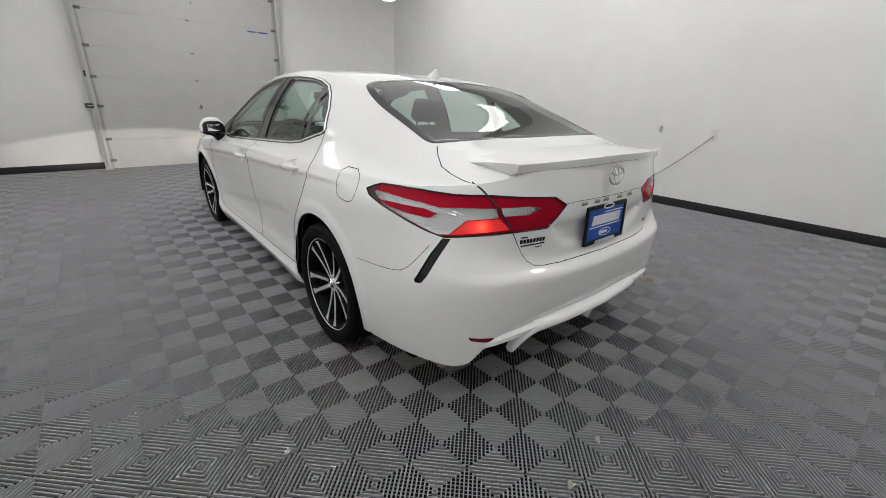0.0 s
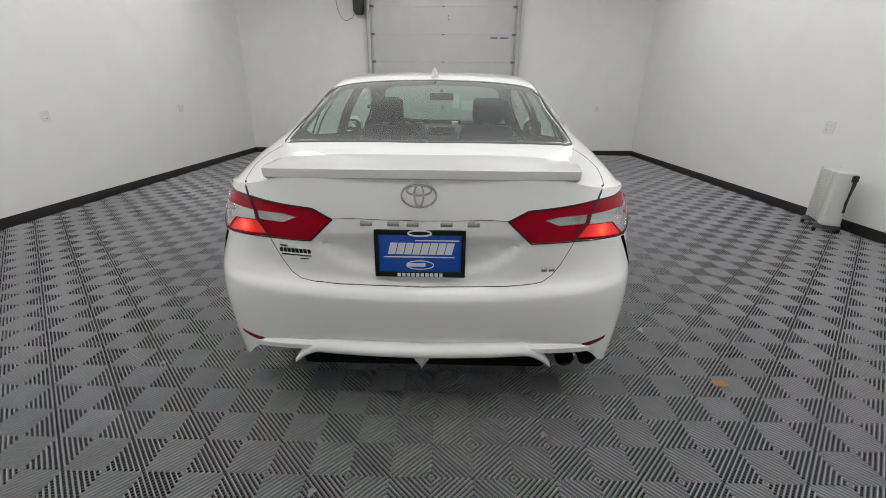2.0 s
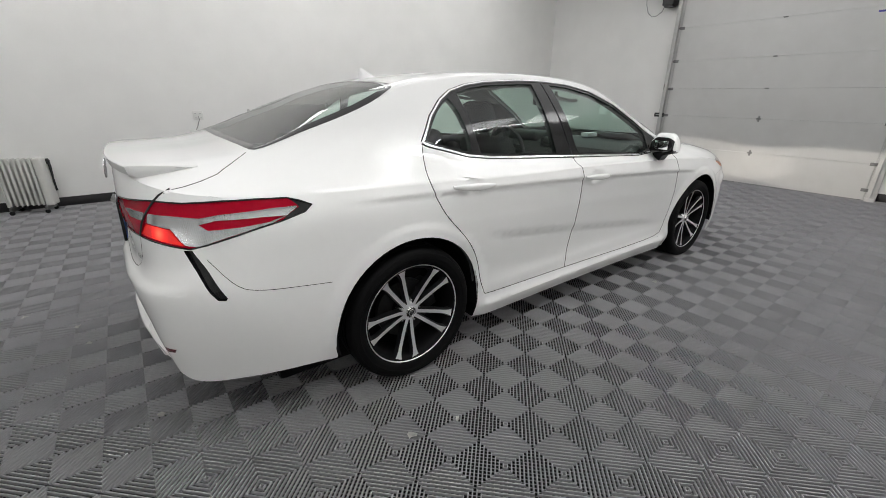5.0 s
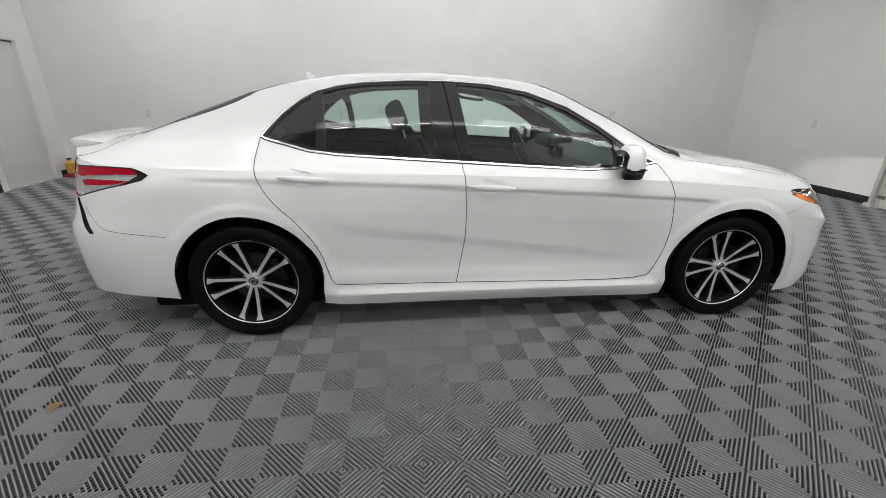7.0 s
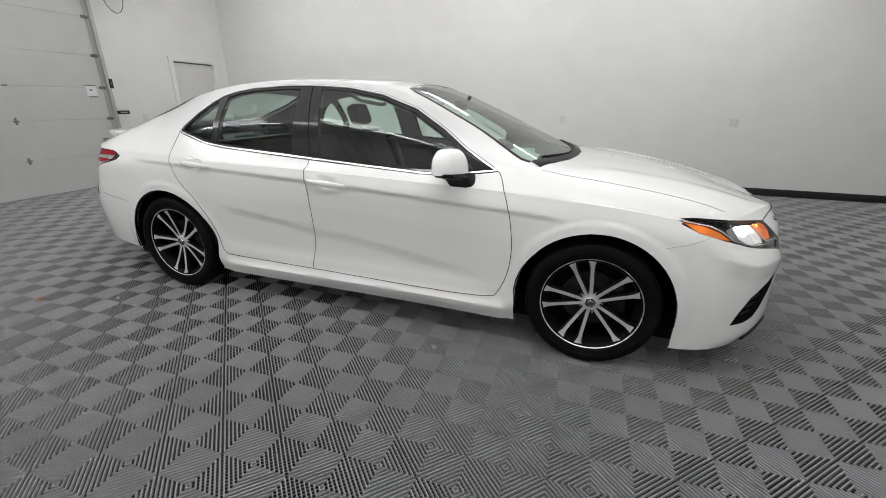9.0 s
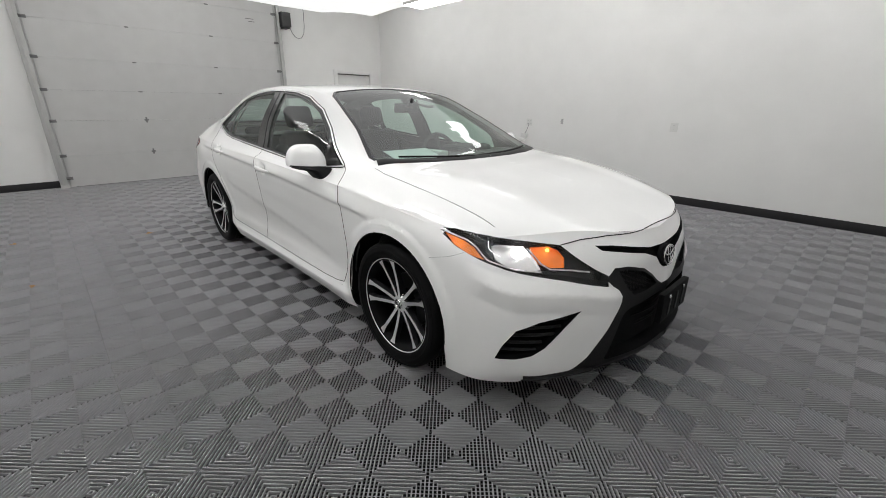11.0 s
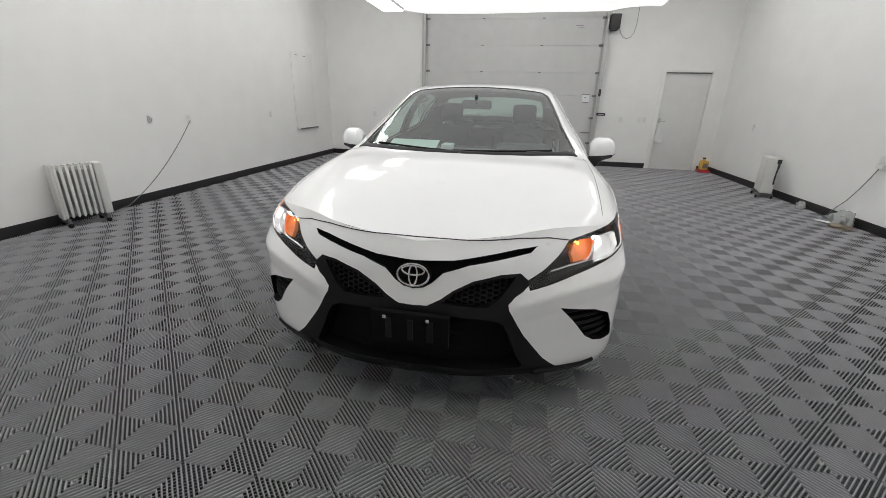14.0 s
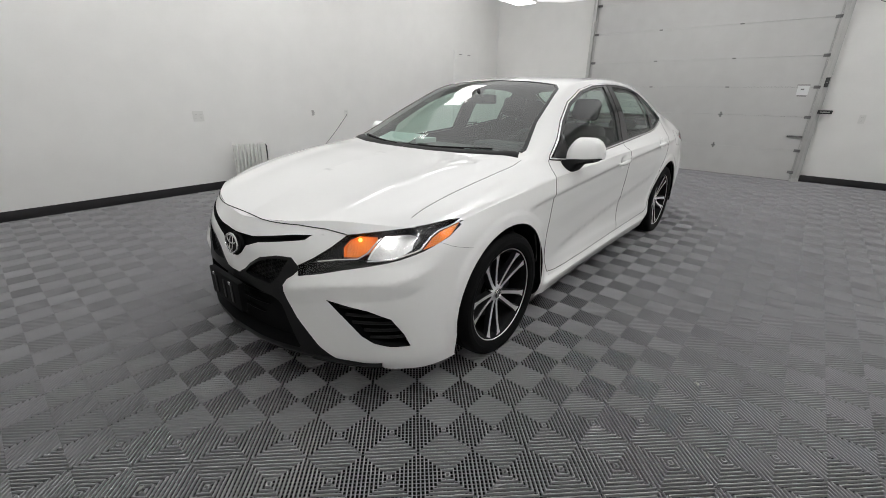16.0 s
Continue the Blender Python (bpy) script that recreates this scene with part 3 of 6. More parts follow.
# (region, view, outline, where it holds); later ones lie over earlier ones
REGIONS = [
    ("front_bumper", SIDE, side([(1.80, .70), (1.80, .60), (1.80, .05), (2.7, .05), (2.7, .815), (1.9, .745)]), lambda c: c.x > 1.7),
    ("rear_bumper", SIDE, side([(-1.795, .05), (-1.795, .612), (-1.90, .622), (-2.10, .645), (-2.134, .664), (-2.222, .80), (-2.7, .80), (-2.7, .05)]), lambda c: c.x < -1.7),
    ("hood", ABOVE, HOOD, lambda c: c.x > .9 and c.z > .77),
    ("trunk_lid", ABOVE, TRUNK_TOP, lambda c: c.x < -1.9 and c.z > .96),
    ("trunk_lid", BEHIND, back(TRUNK_BACK), lambda c: c.x < -2.15),
    ("rear_door", SIDE, side(REAR_DOOR), lambda c: c.y > .4),
    ("front_door", SIDE, side(FRONT_DOOR), lambda c: c.y > .4),
    ("window_frame", SIDE, side(GREENHOUSE), lambda c: c.y > .5),
    ("quarter_glass", SIDE, side(rounded(QUARTER_GLASS)), lambda c: c.y > .5),
    ("rear_door_glass", SIDE, side(REAR_GLASS), lambda c: c.y > .5),
    ("front_door_glass", SIDE, side(FRONT_GLASS), lambda c: c.y > .5),
    ("windshield", ABOVE, WINDSHIELD, lambda c: c.z > .93),
    ("rear_window", ABOVE, rounded(REAR_WINDOW), lambda c: c.z > 1.0),
    ("reflector", BEHIND, back(REFLECTOR_BACK), lambda c: c.x < -2.1),
    ("side_slit", TAIL_V, flat(SLIT, 140), lambda c: c.x < -1.9),
    ("tail_lamp", TAIL_V, flat(TAIL_LAMP, 140), lambda c: c.x < -1.8),
    ("tail_clear", TAIL_V, flat(TAIL_CLEAR_IN, 140), lambda c: c.x < -1.8),
    ("tail_clear", TAIL_V, flat(TAIL_CLEAR_OUT, 140), lambda c: c.x < -1.8),
    ("tail_lamp", TAIL_V, flat(TAIL_RED_STRIPE, 140), lambda c: c.x < -1.8),
    ("tail_lit", TAIL_V, flat(TAIL_LIT, 140), lambda c: c.x < -1.8),
    ("tail_tip", TAIL_V, flat(TAIL_TIP, 140), lambda c: c.x < -1.8),
    ("lower_fascia", AHEAD, FASCIA, lambda c: c.x > 1.95),
    ("upper_slot", AHEAD, UPPER_SLOT, lambda c: c.x > 1.9),
    ("mesh_grille", AHEAD, MESH_GRILLE, lambda c: c.x > 1.9),
    ("lower_opening", AHEAD, rounded(LOWER_OPENING), lambda c: c.x > 1.9),
    ("fog_pocket", NOSE_V, flat(FOG_POCKET, 45), lambda c: c.x > 1.7),
    ("head_lamp", NOSE_V, flat(HEAD_LAMP, 45), lambda c: c.x > 1.6),
    ("lamp_bar", NOSE_V, flat(LAMP_BAR, 45), lambda c: c.x > 1.6),
    ("lamp_amber", NOSE_V, flat(LAMP_AMBER, 45), lambda c: c.x > 1.6),
    ("lamp_beam", NOSE_V, flat(LAMP_BEAM, 45), lambda c: c.x > 1.6),
    ("lamp_side", NOSE_V, flat(LAMP_SIDE, 45), lambda c: c.x > 1.6),
    ("arch", SIDE, side(arch(WHEEL_X)), lambda c: c.y > .3),
    ("arch", SIDE, side(arch(-WHEEL_X)), lambda c: c.y > .3),
]


def bend(x, *knots):
    """A line of straight pieces through (x, value) knots, level beyond its ends."""
    if x <= knots[0][0]:
        return knots[0][1]
    for (x0, y0), (x1, y1) in zip(knots, knots[1:]):
        if x < x1:
            return y0 + (y1 - y0) * (x - x0) / (x1 - x0)
    return knots[-1][1]


def shoulder_z(x):
    """The height of the line that runs under the door handles."""
    return .867 - .050 * (x + .199) - .009 * (x + .199) ** 2


def flank_z(x):
    """The height of the slanting crease low on the doors."""
    return .662 - .1344 * (x + .938)


def nose_z(y):
    """The height of the crease round the front bumper's corner."""
    return bend(y, (.386, .540), (.55, .584), (.70, .607), (.806, .613), (.842, .626), (.883, .655))


def shelf_z(y):
    """The height of the rear bumper's edge."""
    return .612 + .035 * (y / .75) ** 2


# lines along which the skin is folded
FOLDS = [(SIDE, [(-x, shoulder_z(x) + d) for x in [-1.75 + 3.05 * k / 30 for k in range(31)]], lambda c: c.y > .5) for d in (0, -.022)]
FOLDS += [(SIDE, [(-x, flank_z(x) + d) for x in [-1.0 + 2.0 * k / 20 for k in range(21)]], lambda c: c.y > .5) for d in (0, -.035)]
FOLDS += [(SIDE, [(-(s * WHEEL_X + r * math.cos(a)), .335 + r * math.sin(a)) for a in [math.pi * k / 40 for k in range(41)]], lambda c: c.y > .5) for s in (-1, 1) for r in (ARCH + .046, ARCH + .060)]
FOLDS += [(AHEAD, [(y, nose_z(y)) for y in [.386 + .49 * k / 24 for k in range(25)]], lambda c: c.x > 1.85)]
FOLDS += [(BEHIND, [(-y, shelf_z(y)) for y in [.0004 + .80 * k / 30 for k in range(31)]], lambda c: c.x < -2.0)]
FOLDS += [(SIDE, [(.96 - 1.92 * k / 20, z) for k in range(21)], lambda c: c.y > .5) for z in (.245, .272, .300)]


def dent(c):
    """Fine shaping of the skin: recesses, swells and creases."""
    c = c.copy()
    if c.x < -2.1 and c.z < 1.0:
        if inside(PLATE_RECESS, (c.y, c.z)):
            c.x += .022 * ease(0, .045, reach(PLATE_RECESS, (c.y, c.z)))
        # the bumper's shelf stands out below the lid, with a firm edge
        c.x -= bend(c.z - shelf_z(c.y), (-.16, 0), (0, .009), (.034, 0)) * (1 - ease(.70, .86, c.y))
    if c.y > .8:
        for s in (-1, 1):
            d = math.hypot(c.x - s * WHEEL_X, c.z - .335)
            if ARCH - .02 < d < ARCH + .12 and c.z > .15:
                c.y += ease(.17, .30, c.z) * bend(d, (ARCH + .046, .006), (ARCH + .060, 0))
        fade = ease(-1.75, -1.45, c.x) * (1 - ease(1.12, 1.3, c.x))
        c.y += fade * bend(c.z - shoulder_z(c.x), (-.16, 0), (-.022, -.008), (0, .0035), (.07, 0))
        fade = ease(-1.0, -.85, c.x) * (1 - ease(.45, 1.0, c.x))
        c.y += fade * bend(c.z - flank_z(c.x), (-.17, 0), (-.035, -.0035), (0, .0045), (.12, 0))
        # the sill: a groove under the doors and a lip that flares out below it
        if c.z < .36:
            along = ease(-1.0, -.94, c.x) * (1 - ease(.94, 1.0, c.x))
            c.y += along * bend(c.z, (.205, .016), (.245, .014), (.272, -.004), (.300, -.008), (.35, 0))
        for hx, hz in ((-1.075, .915), (-.09, .861)):
            d = math.hypot((c.x - hx) / .060, (c.z - hz) / .052)
            if d < 1:
                c.y -= .018 * (1 - ease(.35, 1, d))
    if c.x > 1.85 and c.y > .36 and .45 < c.z < .74:
        # a crease runs from the fascia's notch round the bumper's corner
        lift = ease(.36, .44, c.y) * ease(1.85, 2.0, c.x) * bend(c.z - nose_z(c.y), (-.08, 0), (0, .018), (.06, 0))
        c.x += lift * .75
        c.y += lift * .65
    if c.x > 1.2 and c.z > .8:
        # two soft ridges run along the bonnet
        ridge = .60 - .10 * ease(1.2, 2.2, c.x)
        c.z += .007 * (1 - ease(0, .13, abs(c.y - ridge))) * ease(1.25, 1.5, c.x) * (1 - ease(2.0, 2.2, c.x))
    return c


def divide(surf, scale):
    """Cuts the surface along the regions' outlines and gives out its triangles region by region."""
    pts, edges = [], []
    lines = [(view, poly + poly[:1], holds) for name, view, poly, holds in REGIONS] + FOLDS
    for view, poly, holds in lines:
        ring = []
        for a, b in zip(poly, poly[1:]):
            a, b = Vector(a), Vector(b)
            k = max(1, int((b - a).length / .014))
            ring += [a.lerp(b, i / k) for i in range(k)]
        last = None
        for q in ring + [Vector(poly[-1])]:
            q = Vector((max(q.x, .0004) if view is AHEAD else min(q.x, -.0004) if view is BEHIND else q.x, max(q.y, .0004) if view is ABOVE else q.y))
            place, _, index, _ = surf.tree.ray_cast(*view.ray(q))
            if place is None or not holds(place):
                last = None
                continue
            uv = surf.uv(index, place)
            pts.append((uv.x * scale, uv.y))
            if last is not None and (Vector(pts[-1]) - Vector(pts[last])).length < 12:
                edges.append((last, len(pts) - 1))
            last = len(pts) - 1
    near = set()
    for x, y in pts:
        near.add((round(x / scale * 2), round(y * 2)))
    for i in range(surf.nu + 1):
        for j in range(surf.nv + 1):
            rim = i in (0, surf.nu) or j in (0, surf.nv)
            if rim or not any((2 * i + a, 2 * j + b) in near for a in (-1, 0, 1) for b in (-1, 0, 1)):
                pts.append((i * scale, float(j)))
    co, _, tris, _, _, _ = delaunay_2d_cdt([Vector(p) for p in pts], edges, [], 0, 1e-4)
    places = [surf.at(min(max(c.x / scale, 0), surf.nu), min(max(c.y, 0), surf.nv)) for c in co]
    out = {}
    for t in tris:
        mid = sum((places[k] for k in t), Vector()) / 3
        region = "body"
        for name, view, poly, holds in REGIONS:
            if holds(mid) and inside(poly, view.seen(mid)):
                region = name
        out.setdefault(region, []).append([places[k] for k in t])
    return out


def sheet(tris):
    """A mesh of loose triangles, joined, shaped and turned outwards."""
    bm, table = bmesh.new(), {}
    for t in tris:
        vs = []
        for p in t:
            key = (round(p.x, 4), round(p.y, 4), round(p.z, 4))
            if key not in table:
                table[key] = bm.verts.new(dent(p))
            vs.append(table[key])
        if len(set(vs)) == 3 and bm.faces.get(vs) is None:
            f = bm.faces.new(vs)
            f.normal_update()
            m = f.calc_center_median()
            if f.normal.dot(Vector((m.x * .25, m.y, m.z - .55)) if abs(m.x) < 2 else Vector((m.x * .6, m.y, m.z - .55))) < 0:
                f.normal_flip()
    bm.normal_update()
    return bm


def sink(bm, depth, to=None, floor=True):
    """Gives a sheet walls inwards along its edge and moves it to their foot."""
    bm.normal_update()
    shift = {v: (to * depth if to else -v.normal * depth) for v in bm.verts}
    rim = [e for e in bm.edges if len(e.link_faces) == 1 and not (abs(e.verts[0].co.y) < .003 and abs(e.verts[1].co.y) < .003)]
    old = {}
    for e in rim:
        for v in e.verts:
            if v not in old:
                old[v] = bm.verts.new(v.co)
    for v, d in shift.items():
        v.co += d
    for e in rim:
        a, b = e.verts
        bm.faces.new((a, b, old[b], old[a]))
    if not floor:
        bmesh.ops.delete(bm, geom=[f for f in bm.faces if len(f.verts) == 3], context="FACES_ONLY")
    return bm


def whole(bm):
    """Both halves of a part that spans the car's middle."""
    two = mirrored(bm)
    join(bm, two)
    bmesh.ops.remove_doubles(bm, verts=bm.verts, dist=.0015)
    bm.normal_update()
    return bm


def pair(name, bm, mat, parent=sedan, label=""):
    other = mirrored(bm)
    return [part(name, bm, mat, parent, label), part(name, other, mat, parent, label)]


for i in range(top.nu + 1):
    top.p[i][0] = belt.p[48 + i][belt.nv]
top.tree = BVHTree.FromPolygons([q for col in top.p for q in col], top.faces)
top.verts = [q for col in top.p for q in col]
skin = divide(belt, 2.7)
for name, tris in divide(top, 1.3).items():
    skin.setdefault(name, []).extend(tris)
skin.pop("arch", None)


def take(name):
    return sheet(skin[name])


# the shell of white panels
body = part("body", whole(take("body")), PAINT, sedan)
for name in ("hood", "trunk_lid", "front_bumper", "rear_bumper"):
    part(name, whole(take(name)), PAINT, sedan)
doors = {name: pair(name, take(name), PAINT) for name in ("front_door", "rear_door")}
pair("window_frame", take("window_frame"), GLOSS_BLACK, label="gloss black window frame")
for name, mat in (("quarter_glass", GLASS_DARK), ("rear_door_glass", GLASS_DARK), ("front_door_glass", GLASS)):
    for ob in pair(name, sink(take(name), .006), mat):
        ob.visible_shadow = False
for name, mat in (("windshield", GLASS_FRONT), ("rear_window", GLASS_BACK)):
    ob = part(name, whole(take(name)), mat, sedan)
    ob.visible_shadow = False
part("lower_fascia", whole(take("lower_fascia")), SATIN_BLACK, sedan, "rough black lower front panel")
part("upper_slot", whole(sink(take("upper_slot"), .03)), DEEP_BLACK, sedan, "deep black slot above the front bar")
part("lower_opening", whole(sink(take("lower_opening"), .07)), DEEP_BLACK, sedan, "deep black lower air intake")
pair("mesh_grille", sink(take("mesh_grille"), .035), DEEP_BLACK, label="black mesh grille")
pair("fog_pocket", sink(take("fog_pocket"), .05, Vector((-.75, -.6, .05))), DEEP_BLACK, label="black slatted corner intake")
pair("side_slit", sink(take("side_slit"), .012), GLOSS_BLACK, label="black slanted slit in the bumper corner")
pair("reflector", take("reflector"), DARK_RED, label="dark red strip reflector")

# lamps: reflecting bowls and lit parts behind lenses that close flush with the skin
lamp_tail = [t for n in ("tail_lamp", "tail_clear", "tail_lit", "tail_tip") for t in skin[n]]
tails = pair("tail_lamp", sink(sheet(lamp_tail), .030), DEEP_BLACK, label="red and clear tail lamp, its lower part lit")
for name, mat, deep in (("tail_lamp", RED, .003), ("tail_clear", REFLECTOR, .022), ("tail_lit", RED_LIT, .004), ("tail_tip", GLOSS_BLACK, .002)):
    for ob, host in zip(pair({"tail_tip": "black_tip", "tail_lamp": "red_lens", "tail_clear": "reflector_bowl", "tail_lit": "lit_lamp"}[name], sink(sheet(skin[name]), deep), mat), tails):
        ob.parent = host
for ob, host in zip(pair("clear_lens", sheet(skin["tail_clear"]), LENS), tails):
    ob.parent = host
    ob.visible_shadow = False
lamp_head = [t for n in ("head_lamp", "lamp_bar", "lamp_amber", "lamp_beam", "lamp_side") for t in skin[n]]
heads = pair("head_lamp", sink(sheet(lamp_head), .045), LAMP_BASE, label="head lamp with lit beam and amber signal")
for name, mat, deep in (("lamp_bar", GLOSS_BLACK, .012), ("lamp_amber", AMBER_LIT, .016), ("lamp_beam", BOWL, .030), ("lamp_side", AMBER, .006)):
    for ob, host in zip(pair({"lamp_bar": "light_bar", "lamp_amber": "turn_signal", "lamp_beam": "beam_projector", "lamp_side": "side_marker"}[name], sink(sheet(skin[name]), deep), mat), heads):
        ob.parent = host
bulb = lathe([(.0005, .016), (.012, .013), (.022, .005), (.028, -.006), (.027, -.02)], 28)
bulb.transform(Matrix.Translation((2.035, .728, .742)) @ Matrix.Rotation(radians(-48), 4, "Z"))
for ob, host in zip(pair("bulb", bulb, LAMP_LIT, label="lit round beam lens"), heads):
    ob.parent = host
amber_bulb = lathe([(.0005, .006), (.005, .005), (.007, .001), (.007, -.012)], 24)
amber_bulb.transform(Matrix.Translation((2.108, .638, .757)) @ Matrix.Rotation(radians(-50), 4, "Z") @ Matrix.Diagonal((1.2, 1, 1, 1)))
for ob, host in zip(pair("bulb", amber_bulb, AMBER_HOT, label="glowing amber bulb"), heads):
    ob.parent = host
for ob, host in zip(pair("lens", sheet(lamp_head), LENS), heads):
    ob.parent = host
    ob.visible_shadow = False
def on_skin(view, q):
    """The place and outward normal where a view's ray meets the skin."""
    best = None
    for s in (belt, top):
        place, n, _, d = s.tree.ray_cast(*view.ray(q))
        if place is not None and (best is None or d < best[2]):
            best = (place, n if n.dot(view.to) > 0 else -n, d)
    return best


def strip(view, poly, width, lift, closed=False, step=.02, holds=None):
    """A narrow band along an outline on the skin."""
    if closed:
        poly = poly + poly[:1]
    places = []
    for a, b in zip(poly, poly[1:]):
        a, b = Vector(a), Vector(b)
        k = max(1, int((b - a).length / step))
        places += [a.lerp(b, i / k) for i in range(k)]
    places.append(Vector(poly[-1]))
    found = [on_skin(view, q) for q in places]
    found = [(dent(f[0]), f[1]) for f in found if f and (holds is None or holds(f[0]))]
    bm, rows = bmesh.new(), []
    for i, (p, n) in enumerate(found):
        way = found[min(i + 1, len(found) - 1)][0] - found[max(i - 1, 0)][0]
        across = way.cross(n).normalized() * width / 2
        rows.append([bm.verts.new(p + across + n * .0002), bm.verts.new(p + across * .6 + n * lift), bm.verts.new(p - across * .6 + n * lift), bm.verts.new(p - across + n * .0002)])
    for a, b in zip(rows, rows[1:]):
        if (a[0].co - b[0].co).length < .2:
            for k in range(3):
                bm.faces.new((a[k], a[k + 1], b[k + 1], b[k]))
    bmesh.ops.recalc_face_normals(bm, faces=bm.faces)
    if bm.faces and sum(f.normal.dot(view.to) for f in bm.faces) < 0:
        bmesh.ops.reverse_faces(bm, faces=bm.faces)
    return bm


def curving(poly, times=2):
    """An open outline with its corners rounded off."""
    for _ in range(times):
        inner_ = [tuple(Vector(a) * (1 - u) + Vector(b) * u) for a, b in zip(poly, poly[1:]) for u in (.25, .75)]
        poly = [tuple(poly[0])] + inner_[1:-1] + [tuple(poly[-1])]
    return poly


GAP_W, GAP_L = .0042, .0008
for host, poly in (("rear_door", REAR_DOOR[11:] + REAR_DOOR[:2]), ("front_door", FRONT_DOOR[:9]), ("front_door", FRONT_DOOR[15:] + FRONT_DOOR[:1])):
    pair("door_gap", strip(SIDE, side(curving(poly)), GAP_W, .0014, step=.005), GAP)
pair("hood_gap", strip(ABOVE, HOOD[4:9], .0032, GAP_L), GAP)
part("hood_front_gap", whole(strip(AHEAD, [(.0004, .783), (.153, .789), (.285, .793), (.399, .799), (.515, .795), (.598, .780)], .0045, .0030)), GAP, sedan)
part("trunk_gap", whole(strip(BEHIND, back([(.0015, .657)] + TRUNK_BACK[1:8]), GAP_W, GAP_L)), GAP, sedan)
pair("trunk_side_gap", strip(ABOVE, TRUNK_TOP[3:10], GAP_W, GAP_L), GAP)
pair("trunk_lamp_gap", strip(BEHIND, back([(.556, .822), (.59, .88), (.627, .938), (.642, .965), (.652, .980), (.666, .998)]), .007, .004), GAP)
pair("bumper_gap", strip(SIDE, side(curving([(-1.80, .613), (-1.90, .622), (-2.07, .640), (-2.134, .668), (-2.20, .77)])), .0024, GAP_L * .7), GAP)
pair("nose_gap", strip(SIDE, side([(1.70, .680), (1.79, .705), (1.83, .72), (1.88, .745)]), .0011, GAP_L * .7), GAP)
part("fuel_door_gap", strip(SIDE, side(rounded(FUEL_DOOR)), .004, GAP_L, closed=True), GAP, sedan)
part("bumper_seam", whole(strip(BEHIND, back([(.0015, .905), (.12, .906), (.24, .909), (.315, .905)]), .003, .0008)), GAP, sedan)
pair("window_seal", strip(SIDE, side(GREENHOUSE), .021, .003, closed=True, holds=lambda c: c.y > .4), GLOSS_BLACK)
pair("chrome_surround", strip(SIDE, side(GREENHOUSE), .013, .006, closed=True, holds=lambda c: c.y > .4), CHROME, label="bright chrome strip round the side windows")
pair("pillar_gap", strip(SIDE, side([(-.335, 1.385), (-.29, 1.17), (-.248, .99)]), .008, .001), DEEP_BLACK)
for ob, host in zip(pair("lamp_edge", strip(TAIL_V, flat(TAIL_LAMP, 140), .006, .002, closed=True), GLOSS_BLACK), tails):
    ob.parent = host
for at in (((2.246, .531, .676), (2.204, .603, .689), (2.152, .674, .697), (2.123, .696, .718), (2.090, .706, .750), (2.064, .715, .772)),
           ((2.133, .706, .689), (2.066, .782, .698), (1.999, .829, .720), (1.972, .842, .728), (1.915, .846, .770), (1.872, .85, .787), (1.757, .868, .806))):
    for ob, host in zip(pair("light_strip", strip(NOSE_V, flat(at, 45), .0075, .003), REFLECTOR, label="thin bright strip in the head lamp"), heads):
        ob.parent = host
part("windshield_edge", whole(strip(ABOVE, WINDSHIELD[4:10] + [(.25, .0)], .022, .003)), GLOSS_BLACK, sedan)
part("cowl", whole(strip(ABOVE, [(1.235, 0), (1.225, .20), (1.185, .42), (1.12, .60), (1.055, .71)], .07, .006)), SATIN_BLACK, sedan, "black plastic cowl below the windshield")
part("rear_window_edge", whole(strip(ABOVE, [(-1.975, .0015)] + [q for q in rounded(REAR_WINDOW) if q[1] > .01] + [(-1.26, .0015)], .035, .0015)), GLOSS_BLACK, sedan)
# ---- wheels ----
def two_tone(ob, test, mat):
    """Gives the faces that pass the test a second material."""
    ob.data.materials.append(mat)
    for f in ob.data.polygons:
        if test(f):
            f.material_index = 1
    return ob


